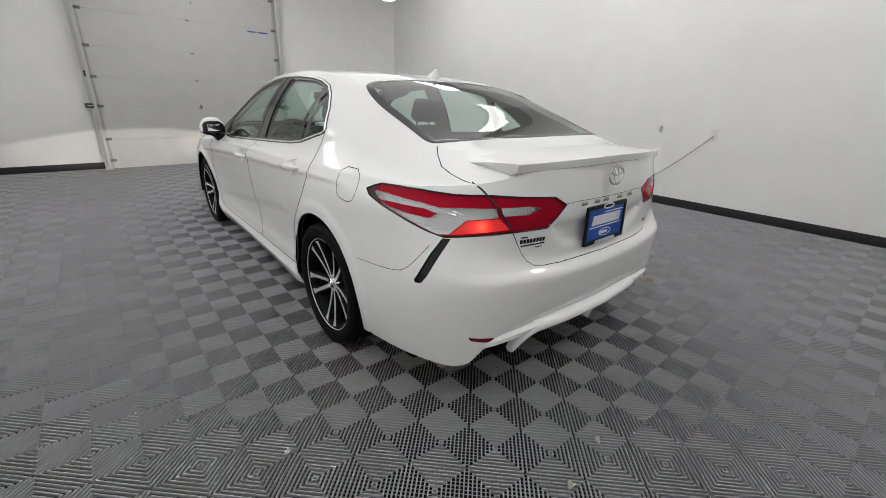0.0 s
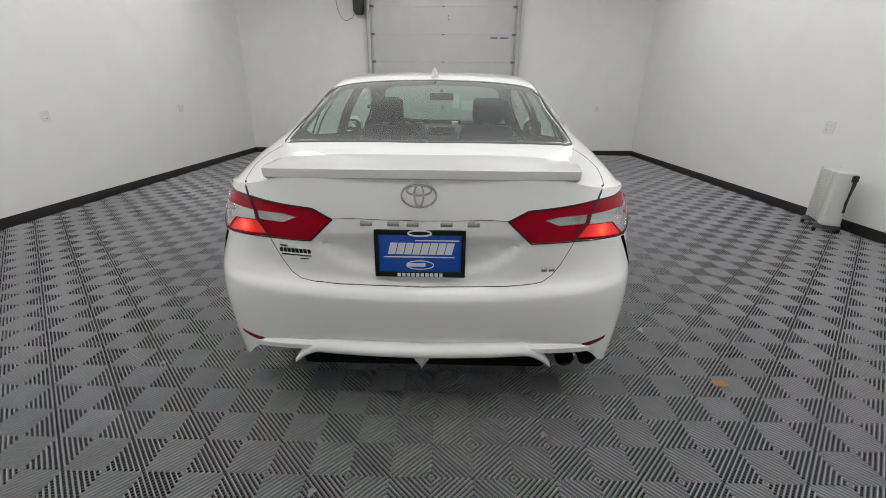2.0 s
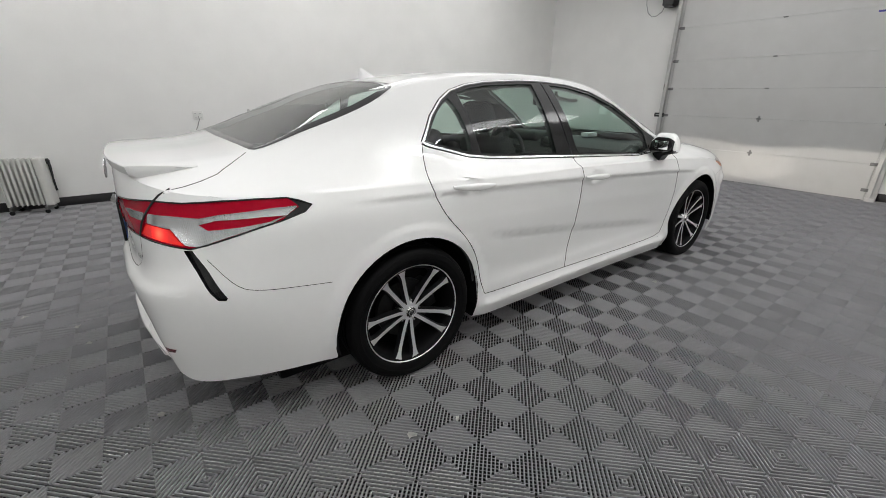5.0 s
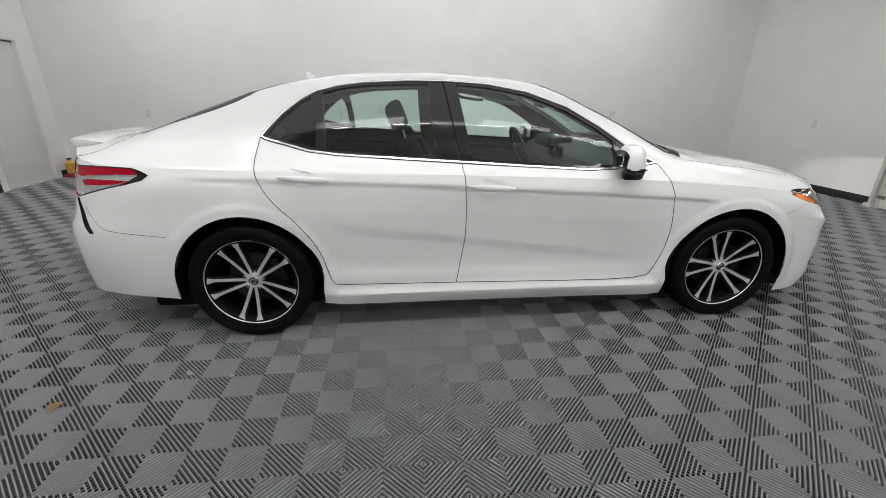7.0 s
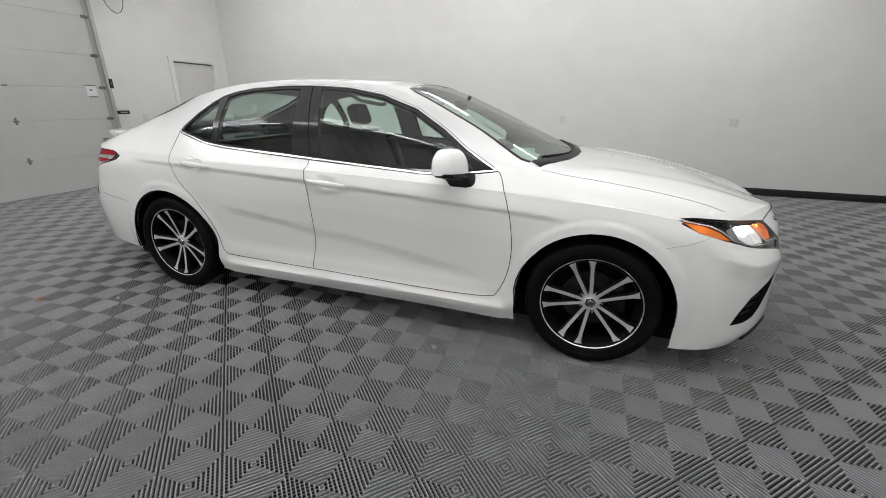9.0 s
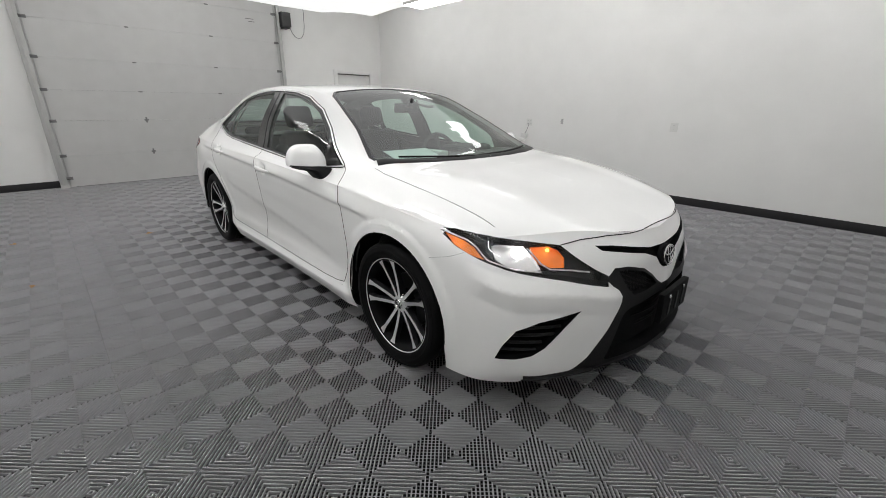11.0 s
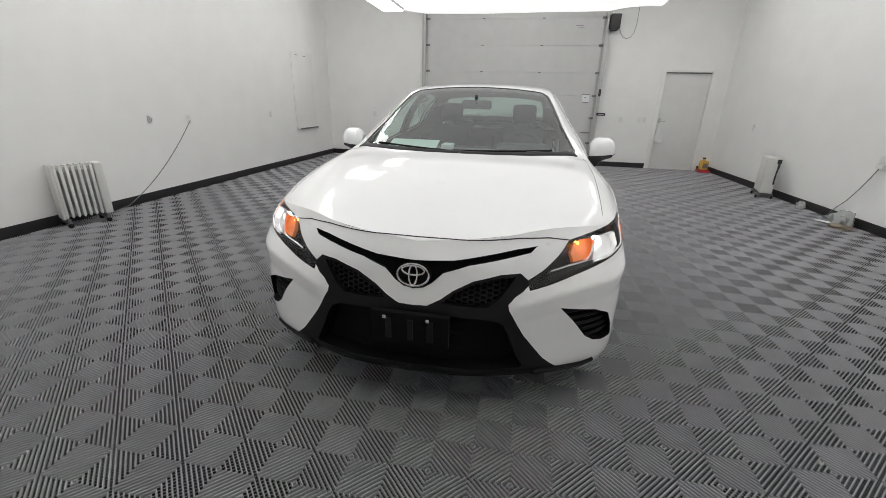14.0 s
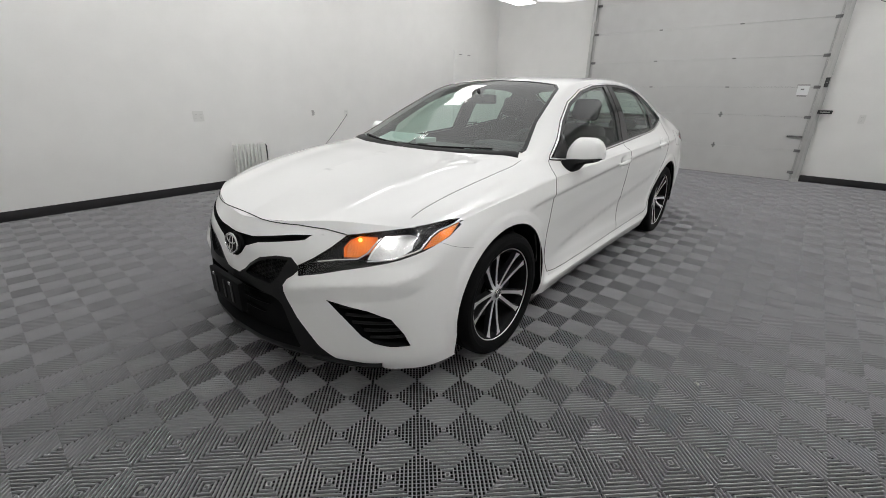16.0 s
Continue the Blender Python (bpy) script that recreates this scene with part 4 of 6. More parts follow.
def wheel_at(m):
    """An alloy wheel that faces +y: a black barrel with silver-faced twin spokes and its tyre."""
    rim = part("wheel", lathe([(.052, .045), (.075, -.02), (.21, -.06), (.224, -.085), (.243, -.098), (.248, -.09), (.230, -.06), (.230, .07), (.239, .088), (.247, .094), (.2515, .099), (.247, .1005), (.237, .094), (.224, .065), (.22, -.05), (.06, -.03)], 64), BARREL, sedan, "black and silver alloy wheel with twin spokes")
    rim.matrix_basis = m
    part("rim_lip", lathe([(.2450, .097), (.2465, .1005), (.2505, .1030), (.2535, .1005), (.252, .095)], 72), SILVER, rim, "machined silver rim edge")
    tread = [(.248, -.098), (.256, -.108), (.275, -.1145), (.30, -.1175), (.318, -.112), (.3275, -.1), (.3315, -.085)]
    for y in (-.062, -.028, .028, .062):
        tread += [(.3335, y - .006), (.326, y - .004), (.326, y + .004), (.3335, y + .006)]
    tread += [(.3315, .085), (.3275, .1), (.318, .112), (.312, .1135), (.3105, .1155), (.30, .1175), (.288, .1178), (.286, .1162), (.275, .1145), (.261, .111), (.256, .107), (.248, .098)]
    part("tyre", lathe(tread, 96), RUBBER, rim, "black low-profile tyre")
    faces = []
    for hand in (-1, 1):
        sections = []
        for k in range(17):
            t = k / 16
            r = .034 + t * .2145
            off = hand * (.0100 + .0440 * t)
            w = .0110 + .0008 * t + .020 * (max(0, t - .72) / .28) ** 1.7
            face = .066 + .0325 * t ** 1.6
            deep = .034 - .012 * t
            sections.append([(off - w * 1.25, face - deep, r), (off - w, face - .004, r), (off - w * .8, face, r), (off + w * .8, face, r), (off + w, face - .004, r), (off + w * 1.25, face - deep, r)])
        faces.append(loft(sections))
    for k in range(5):
        for bm in faces:
            sp = two_tone(part("spoke", bm.copy(), SILVER, rim, smooth=False), lambda f: f.normal.y < .75, DARK_METAL)
            sp.rotation_euler = (0, k * math.tau / 5 + .12, 0)
    for bm in faces:
        bm.free()
    part("hub_face", lathe([(.026, .0675), (.042, .0665), (.048, .060), (.050, .04)], 40), SILVER, rim)
    hub = part("hub_cap", lathe([(.0005, .080), (.016, .080), (.023, .077), (.027, .070), (.028, .05)], 32), GLOSS_BLACK, rim, "round black hub cap")
    part("hub_ring", lathe([(.0225, .0775), (.025, .0795), (.028, .0755), (.028, .069)], 32), CHROME, rim)
    mark = lathe([(.0128, .0795), (.0140, .0815), (.0162, .0815), (.0172, .0795)], 24)
    small = lathe([(.0085, .0795), (.0095, .0815), (.0112, .0815), (.0122, .0795)], 20)
    small.transform(Matrix.Diagonal((.55, 1, 1, 1)))
    join(mark, small)
    part("hub_mark", mark, CHROME, rim)
    for k in range(5):
        a = k * math.tau / 5 + .12 + math.pi / 5
        nut = part("lug_nut", lathe([(.0005, .062), (.006, .061), (.0095, .055), (.0098, .03)], 10), CHROME, rim)
        nut.location = (.057 * math.sin(a), 0, .057 * math.cos(a))
    part("brake_disc", lathe([(.07, .012), (.148, .012), (.148, -.012), (.07, -.012)], 48), IRON, rim, "grey iron brake disc")
    part("caliper", brick(-.165, -.09, -.05, .035, -.075, .075, .012), DARK_METAL, rim)
    return rim


first = wheel_at(pose(WHEEL_X, .790, WHEEL_Z, 0, 17, 0))
copy_thing(first, pose(-WHEEL_X, .795, WHEEL_Z, 0, 30, 0))
copy_thing(first, pose(WHEEL_X, -.790, WHEEL_Z, 0, 9, 180))
copy_thing(first, pose(-WHEEL_X, -.795, WHEEL_Z, 0, 19, 180))


def wheel_well(x):
    rings = []
    for y in (.30, .60, .885, .912):
        r = ARCH + (.016 if y < .9 else .001)
        rings.append([(x + r * math.cos(a), y, max(.335 + r * math.sin(a), .262 if y > .6 else .2)) for a in [math.pi * (k / 24 * 1.16 - .08) for k in range(25)]])
    bm = loft(rings, caps=False, closed=False)
    bm.faces.new([v for v in bm.verts][:25])
    return bm


for x in (WHEEL_X, -WHEEL_X):
    pair("wheel_well", wheel_well(x), DEEP_BLACK)
part("underbody", brick(-2.02, 2.05, -.76, .76, .135, .26, .03), DEEP_BLACK, sedan, "black floor pan")
part("engine_bay", brick(1.05, 2.18, -.38, .38, .26, .72, .05), DEEP_BLACK, sedan)
pair("sill_rail", brick(-1.0, 1.0, .60, .845, .150, .24, .02), DEEP_BLACK)

# ---- the cabin ----
lining, liner = [], []
for name in ("body", "front_door", "rear_door", "window_frame"):
    for t in skin[name]:
        mid = sum(t, Vector()) / 3
        if -1.98 < mid.x < 1.1 and mid.z > .40:
            (liner if mid.z > 1.27 else lining).append(t)


def inner(tris, depth):
    bm = sheet(tris)
    bm.normal_update()
    shift = [(v, v.normal.copy()) for v in bm.verts]
    for v, n in shift:
        v.co -= n * depth
    bmesh.ops.reverse_faces(bm, faces=bm.faces)
    return whole(bm)


part("cabin_lining", inner(lining, .03), CABIN, sedan, "dark plastic cabin lining")
part("headliner", inner(liner, .028), LINER, sedan, "light grey cloth headliner")


def seat_shape(w, back):
    """A seat: a cushion, a raked back with bolsters and a headrest on two posts, x ahead, the hinge at the origin."""
    cushion = brick(-.06, .48, -w / 2, w / 2, -.13, .05, .05, seg=3)
    lean = Matrix.Rotation(radians(-22), 4, "Y")
    rest = brick(-.10, .03, -w / 2, w / 2, 0, back, .05, m=lean, seg=3)
    for v in rest.verts:
        # the shoulders slope towards the headrest
        v.co.y *= 1 - .22 * ease(back * .45, back * .95, v.co.z)
    for s in (-1, 1):
        brick(-.02, .085, s * w / 2 - .05, s * w / 2 + .05, .06, back * .8, .045, rest, lean, seg=3)
    head = brick(-.09, .02, -.115, .115, back + .05, back + .225, .052, m=lean, seg=4)
    posts = bmesh.new()
    for s in (-.06, .06):
        tube([lean @ Vector((-.035, s, back - .02)), lean @ Vector((-.035, s, back + .08))], .007, posts)
    return (("cushion", cushion, CLOTH), ("backrest", rest, CLOTH), ("headrest", head, CLOTH), ("headrest_posts", posts, CHROME))


for y in (-.37, .37):
    seat = part("front_seat", brick(-.05, .42, -.22, .22, -.28, -.13, .03), CABIN, sedan, "black cloth front seat")
    seat.location = (-.30, y, .56)
    for n, bm, mat in seat_shape(.50, .56):
        part(n, bm, mat, seat)
bench = part("rear_seat", brick(-1.30, -.78, -.64, .64, .30, .50, .05), CLOTH, sedan, "black cloth rear bench seat")
lean = Matrix.Translation((-1.20, 0, .46)) @ Matrix.Rotation(radians(-25), 4, "Y")
part("bench_back", brick(-.12, .03, -.66, .66, 0, .58, .05, m=lean, seg=3), CLOTH, bench)
for y in (-.38, 0, .38):
    part("headrest", brick(-.10, -.02, y - .13, y + .13, .56, .70 if y else .64, .035, m=lean, seg=3), CLOTH, bench)
part("parcel_shelf", brick(-1.94, -1.38, -.60, .60, .985, 1.005, .008), CABIN, sedan, "dark parcel shelf below the rear window")
dash = loft([[(1.16, y, .955), (.95, y, .985), (.70, y, .975), (.60, y, .93), (.56, y, .84), (.62, y, .72), (.60, y, .55), (1.1, y, .5)] for y in (-.74, -.70, -.3, .3, .70, .74)])
dash = part("dashboard", dash, CABIN, sedan, "dark dashboard")
part("binnacle", brick(.60, .80, .19, .56, .93, 1.02, .035, seg=3), CABIN, dash)
part("screen", brick(.585, .60, -.13, .13, .85, .98, .006), GLOSS_BLACK, dash)
part("console", brick(-.35, .62, -.13, .13, .35, .62, .04), CABIN, sedan, "dark centre console")
wheel_tilt = Matrix.Translation((.42, .37, .90)) @ Matrix.Rotation(radians(68), 4, "Y")
ring = bmesh.new()
tube([wheel_tilt @ Vector((.185 * math.cos(k * math.tau / 40), .185 * math.sin(k * math.tau / 40), 0)) for k in range(41)], .016, ring, 8, False)
steer = part("steering_wheel", ring, CABIN, sedan, "black steering wheel")
part("hub", brick(-.06, .06, -.085, .085, -.03, .02, .025, m=wheel_tilt), CABIN, steer)
for a in (0, 90, 180):
    part("spoke", brick(.05, .18, -.018, .018, -.012, .008, .006, m=wheel_tilt @ Matrix.Rotation(radians(a + 90), 4, "Z")), CABIN, steer)
part("rear_view_mirror", brick(.42, .45, -.115, .115, 1.245, 1.31, .02, seg=3), GLOSS_BLACK, sedan, "black rear-view mirror")
part("mirror_stem", tube([(.45, 0, 1.29), (.49, 0, 1.325), (.50, 0, 1.34)], .012), CABIN, sedan)
pair("assist_handle", tube([(-.10, .545, 1.335), (-.06, .52, 1.305), (.08, .525, 1.285), (.12, .545, 1.29)], .011), LINER)
part("paper_sheet", brick(-.08, .08, -.17, .17, 0, .003, m=Matrix.Translation((.95, -.37, 1.012)) @ Matrix.Rotation(radians(16), 4, "Y")), PAPER, sedan, "sheet of white paper on the dashboard")
part("paper_fold", brick(.84, .98, -.17, -.10, .988, 1.02, .004), PAPER, sedan, "folded white paper on the dashboard")

# ---- mirrors, handles and other outer fittings ----
MIRROR_ROWS, MIRROR_RING = 25, 40


def mirror_shell():
    """A domed cap with a flat back and a dark underside."""
    rows = []
    for i in range(MIRROR_ROWS):
        t = i / (MIRROR_ROWS - 1)
        grow = .60 + .40 * math.sin(min(1, t / .30) * math.pi / 2)
        if t > .6:
            grow = .22 + .78 * math.sqrt(max(0, 1 - ((t - .6) / .405) ** 2))
        base = .960 + .014 * t
        h, front, rear = .124 * grow * (1 - .10 * t), .750 - .055 * t * t - .05 * (1 - grow), .605 - .022 * t + .03 * (1 - grow)
        mid, ring = (front + rear) / 2, []
        for k in range(33):
            c, u = math.cos(math.pi * k / 32), max(0, math.sin(math.pi * k / 32))
            ring.append((mid + (front - mid) * c ** .92 if c > 0 else mid - (mid - rear) * (-c) ** .40, .842 + .186 * t, base + h * u ** .78))
        for k in range(7):
            e = (k + 1) / 8
            ring.append((rear + (front - rear) * e, .842 + .186 * t, base - .020 * math.sin(math.pi * e) ** .5 * (1 - .5 * t ** 3)))
        rows.append(ring)
    return loft(rows)


def mirror_back(f):
    row, k = divmod(f.index, MIRROR_RING)
    return k >= 32 or (k >= 24 and row < MIRROR_ROWS * .88)


shells = pair("door_mirror", mirror_shell(), PAINT, label="white door mirror on a black foot")
for ob in shells:
    two_tone(ob, mirror_back, GLOSS_BLACK)
foot = loft([[(x0, y, z0 + .012), (x0 + .012, y, z0), (x1 - .02, y, z0), (x1, y, z0 + .016), (x1 + .004, y, (z0 + z1) / 2), (x1 - .012, y, z1), (x0 + .012, y, z1), (x0 - .004, y, (z0 + z1) / 2)]
             for y, x0, x1, z0, z1 in ((.815, .668, .782, .842, .940), (.845, .664, .780, .846, .955), (.875, .655, .772, .862, .964), (.90, .645, .762, .893, .966), (.925, .63, .752, .928, .967), (.96, .612, .738, .942, .966), (1.0, .60, .715, .951, .968))])
for ob, host in zip(pair("mirror_foot", foot, SATIN_BLACK), shells):
    ob.parent = host
for ob, host in zip(pair("mirror_glass", brick(-.003, .003, -.050, .050, .978, 1.034, .002, m=Matrix.Translation((.592, .93, 0)) @ Matrix.Rotation(radians(7), 4, "Z")), MIRROR), shells):
    ob.parent = host
sail = bmesh.new()
for x, z in ((.66, .962), (.845, .972), (.70, 1.052), (.645, 1.09)):
    hit = on_skin(SIDE, (-x, z))
    sail.verts.new(hit[0] + hit[1] * .004)
sail.faces.new(sail.verts[:])
pair("mirror_sail", sail, GLOSS_BLACK)


def door_handle(x, z):
    rows = []
    for k in range(13):
        t = k / 12
        u = x - .125 + .25 * t
        hit = on_skin(SIDE, (-u, z - .052 * (u - x)))
        y = hit[0].y
        thick = .0155 * math.sin(math.pi * min(max(t, .04), .96)) ** .45
        out = .004 + .020 * math.sin(math.pi * t) ** .6
        rows.append([(u, y + out + thick * .7 * math.cos(a), z - .052 * (u - x) + thick * 1.15 * math.sin(a)) for a in [j * math.tau / 12 for j in range(12)]])
    return loft(rows)


for name, x, z in (("rear_door", -1.075, .913), ("front_door", -.09, .860)):
    for ob, host in zip(pair("door_handle", door_handle(x, z), PAINT), doors[name]):
        ob.parent = host

# the lip spoiler on the lid: a plate that rises from the deck to a crisp edge, its ends cut off slantwise
rows = []
for k in range(73):
    y = -.60 + 1.20 * k / 72
    e = abs(y) / .60
    tip = max(0, (e - .92) / .08)

    def deck(x):
        return on_skin(ABOVE, (max(x, -2.398), max(abs(y), .002)))[0].z

    front = -2.17 + .02 * e ** 2
    edge = (-2.434 + .085 * e ** 2.6) * (1 - tip) + (front - .02) * tip
    z = (1.082 - .014 * e ** 2) * (1 - tip) + (deck(front - .02) + .003) * tip
    thick = .030 * (1 - tip) + .002
    z0 = deck(front) + .0015
    rows.append([(front, y, z0), (front * .6 + edge * .4, y, z0 * .62 + z * .38 - .001), (front * .25 + edge * .75, y, z0 * .2 + z * .8 - .001), (edge + .003, y, z), (edge, y, z - .003),
                 (edge + .006 * (1 - tip), y, z - thick), (edge + .045 * (1 - tip), y, z - thick - .018 * (1 - tip)), (front, y, z0 - .03)])
part("lip_spoiler", loft(rows), PAINT, sedan, "white lip spoiler on the trunk lid")

rows = []
for k in range(9):
    t = k / 8
    w = .030 * (1 - t) ** .7 + .002
    x0, x1 = -1.205 + .012 * t, -1.035 - .135 * t ** .8
    rows.append([((x0 + x1) / 2 + (x1 - x0) / 2 * math.cos(a), w * math.sin(a), 1.385 + .068 * t) for a in [j * math.tau / 16 for j in range(16)]])
part("roof_antenna", loft(rows), PAINT, sedan, "white shark-fin antenna on the roof")

# lower tail: dark diffuser, white lower bar with fins, pipes
part("rear_diffuser", brick(-2.31, -1.85, -.52, .52, .215, .40, .03), DEEP_BLACK, sedan, "black lower rear panel")
rows = []
for k in range(29):
    y = -.735 + 1.47 * k / 28
    e = abs(y) / .76
    x = -2.418 + .035 * e ** 2 + .07 * e ** 6 + .035 * ease(.88, .97, e)
    z = .388 - .014 * e ** 2 - .02 * e ** 8
    rows.append([(x - .012, y, z + .022), (x - .022, y, z + .010), (x - .018, y, z - .012), (x + .01, y, z - .020), (x + .05, y, z - .005), (x + .05, y, z + .02)])
lower = part("lower_rear_bar", loft(rows), PAINT, sedan, "white lower edge of the rear bumper")


def tail_blade():
    """A rounded white blade across the middle whose ends bend down and taper."""
    rows = []
    for k in range(61):
        y = -.512 + 1.024 * k / 60
        t = max(0, (abs(y) - .395) / .117)
        z, x = .384 - .088 * t ** 1.7, -2.430 + .16 * y * y + .012 * t
        h, d = .029 * (1 - .50 * t ** 2), .036 * (1 - .4 * t ** 2)
        rows.append([(x + d * math.cos(a), y, z + h * math.sin(a)) for a in [j * math.tau / 16 for j in range(16)]])
    return loft(rows)


part("tail_blade", tail_blade(), PAINT, lower, "white blade with down-turned ends")
rows = []
for k in range(8):
    t = k / 7
    w = .050 * (1 - t) ** .8 + .006
    x = -2.450 + .022 * t
    rows.append([(x + .012, -w, .398 - .098 * t), (x, -w * .3, .396 - .100 * t), (x, w * .3, .396 - .100 * t), (x + .012, w, .398 - .098 * t), (x + .09, w * .6, .398 - .085 * t), (x + .09, -w * .6, .398 - .085 * t)])
part("middle_fin", loft(rows), PAINT, lower)
for y, z in ((-.598, .268), (-.688, .278)):
    pipe = lathe([(.0365, -.16), (.0385, .0), (.0375, .004), (.0345, .0), (.0335, -.10), (.0005, -.10)], 28)
    pipe.transform(Matrix.Translation((-2.305, y, z)) @ Matrix.Rotation(radians(90), 4, "Z"))
    part("exhaust_tip", pipe, SMOKED, sedan, "round dark chrome exhaust tip")

# ---- badges and plates: plain shapes ----
def oval(rx, rz, wide, deep, at, tilt, face):
    """A flat oval ring that faces along x."""
    bm = bmesh.new()
    pts = [Vector((0, rx * math.cos(k * math.tau / 40), rz * math.sin(k * math.tau / 40))) for k in range(41)]
    tube(pts, wide, bm, 8, False)
    for v in bm.verts:
        v.co.x *= deep
    bm.transform(Matrix.Translation(at) @ Matrix.Rotation(radians(tilt), 4, "Y") @ Matrix.Rotation(radians(0 if face > 0 else 180), 4, "Z"))
    return bm


def emblem(at, tilt, face, size, mat):
    ring = part("emblem", oval(.076 * size, .052 * size, .0052 * size, .9, at, tilt, face), mat, sedan, "chrome oval emblem")
    part("emblem_oval", oval(.020 * size, .048 * size, .0046 * size, .8, at, tilt, face), mat, ring)
    up = Vector(at) + Matrix.Rotation(radians(tilt), 3, "Y") @ Vector((0, 0, .022 * size))
    part("emblem_bow", oval(.054 * size, .022 * size, .0046 * size, .8, tuple(up), tilt, face), mat, ring)


emblem((-2.446, 0, .998), 6, -1, .76, BADGE)
emblem((2.368, 0, .655), -12, 1, .84, BADGE)
part("emblem_back", lathe([(.0005, .0), (.045, .0), (.05, -.012)], 40), DEEP_BLACK, sedan).matrix_basis = Matrix.Translation((2.352, 0, .655)) @ Matrix.Rotation(radians(-12), 4, "Y") @ Matrix.Rotation(radians(-90), 4, "Z") @ Matrix.Diagonal((1.45, 1, 1.0, 1))
tilt = Matrix.Translation((-2.428, 0, .785)) @ Matrix.Rotation(radians(2), 4, "Y")
plate = part("number_plate", brick(-.004, .004, -.152, .152, -.078, .078, .003, m=tilt), BLUE, sedan, "blue dealer plate with white bars in a black frame")
frame_bm = bmesh.new()
for y0, y1, z0, z1 in ((-.16, .16, .070, .087), (-.16, .16, -.087, -.068), (-.16, -.145, -.08, .08), (.145, .16, -.08, .08)):
    brick(-.010, .002, y0, y1, z0, z1, .003, frame_bm, tilt)
part("plate_frame", frame_bm, SATIN_BLACK, plate)
shear = Matrix(((1, 0, 0, 0), (0, 1, -.25, 0), (0, 0, 1, 0), (0, 0, 0, 1)))
for y0, y1, z0, z1 in [(-.112 + .0285 * k, -.0865 + .0285 * k, -.002, .040) for k in range(8)] + [(-.125, .03, .047, .051), (-.125, .125, -.014, -.010), (-.03, .035, -.048, -.036)]:
    part("printed_bar", brick(-.006, -.004, y0, y1, z0, z1, m=tilt @ shear), WHITE_INK, plate)
part("printed_oval", oval(.048, .016, .002, .5, tilt @ Vector((-.0055, 0, -.042)), 2, -1), WHITE_INK, plate)
part("top_oval", oval(.04, .010, .003, .5, tilt @ Vector((-.0115, 0, .077)), 2, -1), WHITE_INK, plate)
for k in range(10):
    part("foot_bar", brick(-.0115, -.010, -.080 + .0165 * k, -.068 + .0165 * k, -.084, -.071, m=tilt), WHITE_INK, plate)


def stuck(y, z, w, h, mat, name, thick):
    """A flat badge that hugs the tail."""
    bm = strip(BEHIND, back([(abs(y) - w / 2, z), (abs(y), z), (abs(y) + w / 2, z)]), h, thick)
    return part(name, bm if y > 0 else mirrored(bm), mat, sedan)


for y in (.185, .092, .0025, -.092, -.185):
    stuck(y + (.022 if y == .0025 else 0), .892, .042, .017, BADGE, "raised_badge", .002)
for k in range(8):
    stuck(.512 - .0155 * k, .775, .0125, .017, GLOSS_BLACK, "dealer_badge", .0012)
for y, z, w, h in ((.455, .758, .118, .006), (.425, .745, .035, .004), (.50, .792, .030, .006)):
    stuck(y, z, w, h, GLOSS_BLACK, "dealer_badge", .0012)
for y in (-.450, -.478):
    stuck(y, .715, .022, .018, BADGE, "trim_badge", .002)
bracket = part("plate_bracket", brick(2.405, 2.432, -.16, .16, .375, .515, .006), DEEP_BLACK, sedan, "empty black front plate bracket")
for y in (-.085, .005, .085):
    part("bracket_rib", brick(2.430, 2.437, y - .012, y + .012, .40, .49, .002), SATIN_BLACK, bracket)
for y in (-.10, .075):
    part("screw", brick(2.43, 2.440, y - .008, y + .008, .488, .503, .003), CHROME, bracket)
lip = loft([[(2.405 - .30 * (y / .66) ** 2 - .02 * abs(y), y, .252 + .006 * abs(y)), (2.414 - .30 * (y / .66) ** 2 - .02 * abs(y), y, .244 + .006 * abs(y)), (2.390 - .30 * (y / .66) ** 2, y, .222 + .006 * abs(y)), (2.33 - .30 * (y / .66) ** 2, y, .224), (2.33 - .30 * (y / .66) ** 2, y, .25)] for y in [-.69 + 1.38 * k / 32 for k in range(33)]])
part("chin_lip", lip, SATIN_BLACK, sedan, "black chin lip below the nose")

pair("lip_wing", strip(AHEAD, [(.50, .232), (.58, .226), (.66, .222), (.72, .220), (.765, .224)], .030, .012), SATIN_BLACK, label="black lip below the bumper corner")

# slats in the grilles
for s in (1, -1):
    comb = bmesh.new()
    for i in range(14):
        for j in range(10):
            y, z = .11 + .024 * i, .54 + .0208 * j + (.0104 if i % 2 else 0)
            if inside(MESH_GRILLE, (y, z)) and reach(MESH_GRILLE, (y, z)) > .004:
                x = on_skin(AHEAD, (y, z))[0].x - .020
                tube([(x, s * (y + .014 * math.cos(a)), z + .0115 * math.sin(a)) for a in [k * math.tau / 6 for k in range(7)]], .0028, comb, 4, False)
    part("grille_mesh", comb, SATIN_BLACK, sedan, "black honeycomb grille mesh")
for j in range(5):
    z = .49 - .034 * j
    for s in (1, -1):
        row = []
        for k in range(15):
            q = (NOSE_V.axis.dot(Vector((2.259 - .222 * k / 14, .585 + .262 * k / 14, 0))), z)
            if inside(flat(FOG_POCKET, 45), q):
                hit = on_skin(NOSE_V, q)
                row.append((hit[0].x - .020, s * (hit[0].y - .018), hit[0].z))
        if len(row) > 2:
            part("intake_slat", tube(row, .0070, sides=6), SATIN_BLACK, sedan)
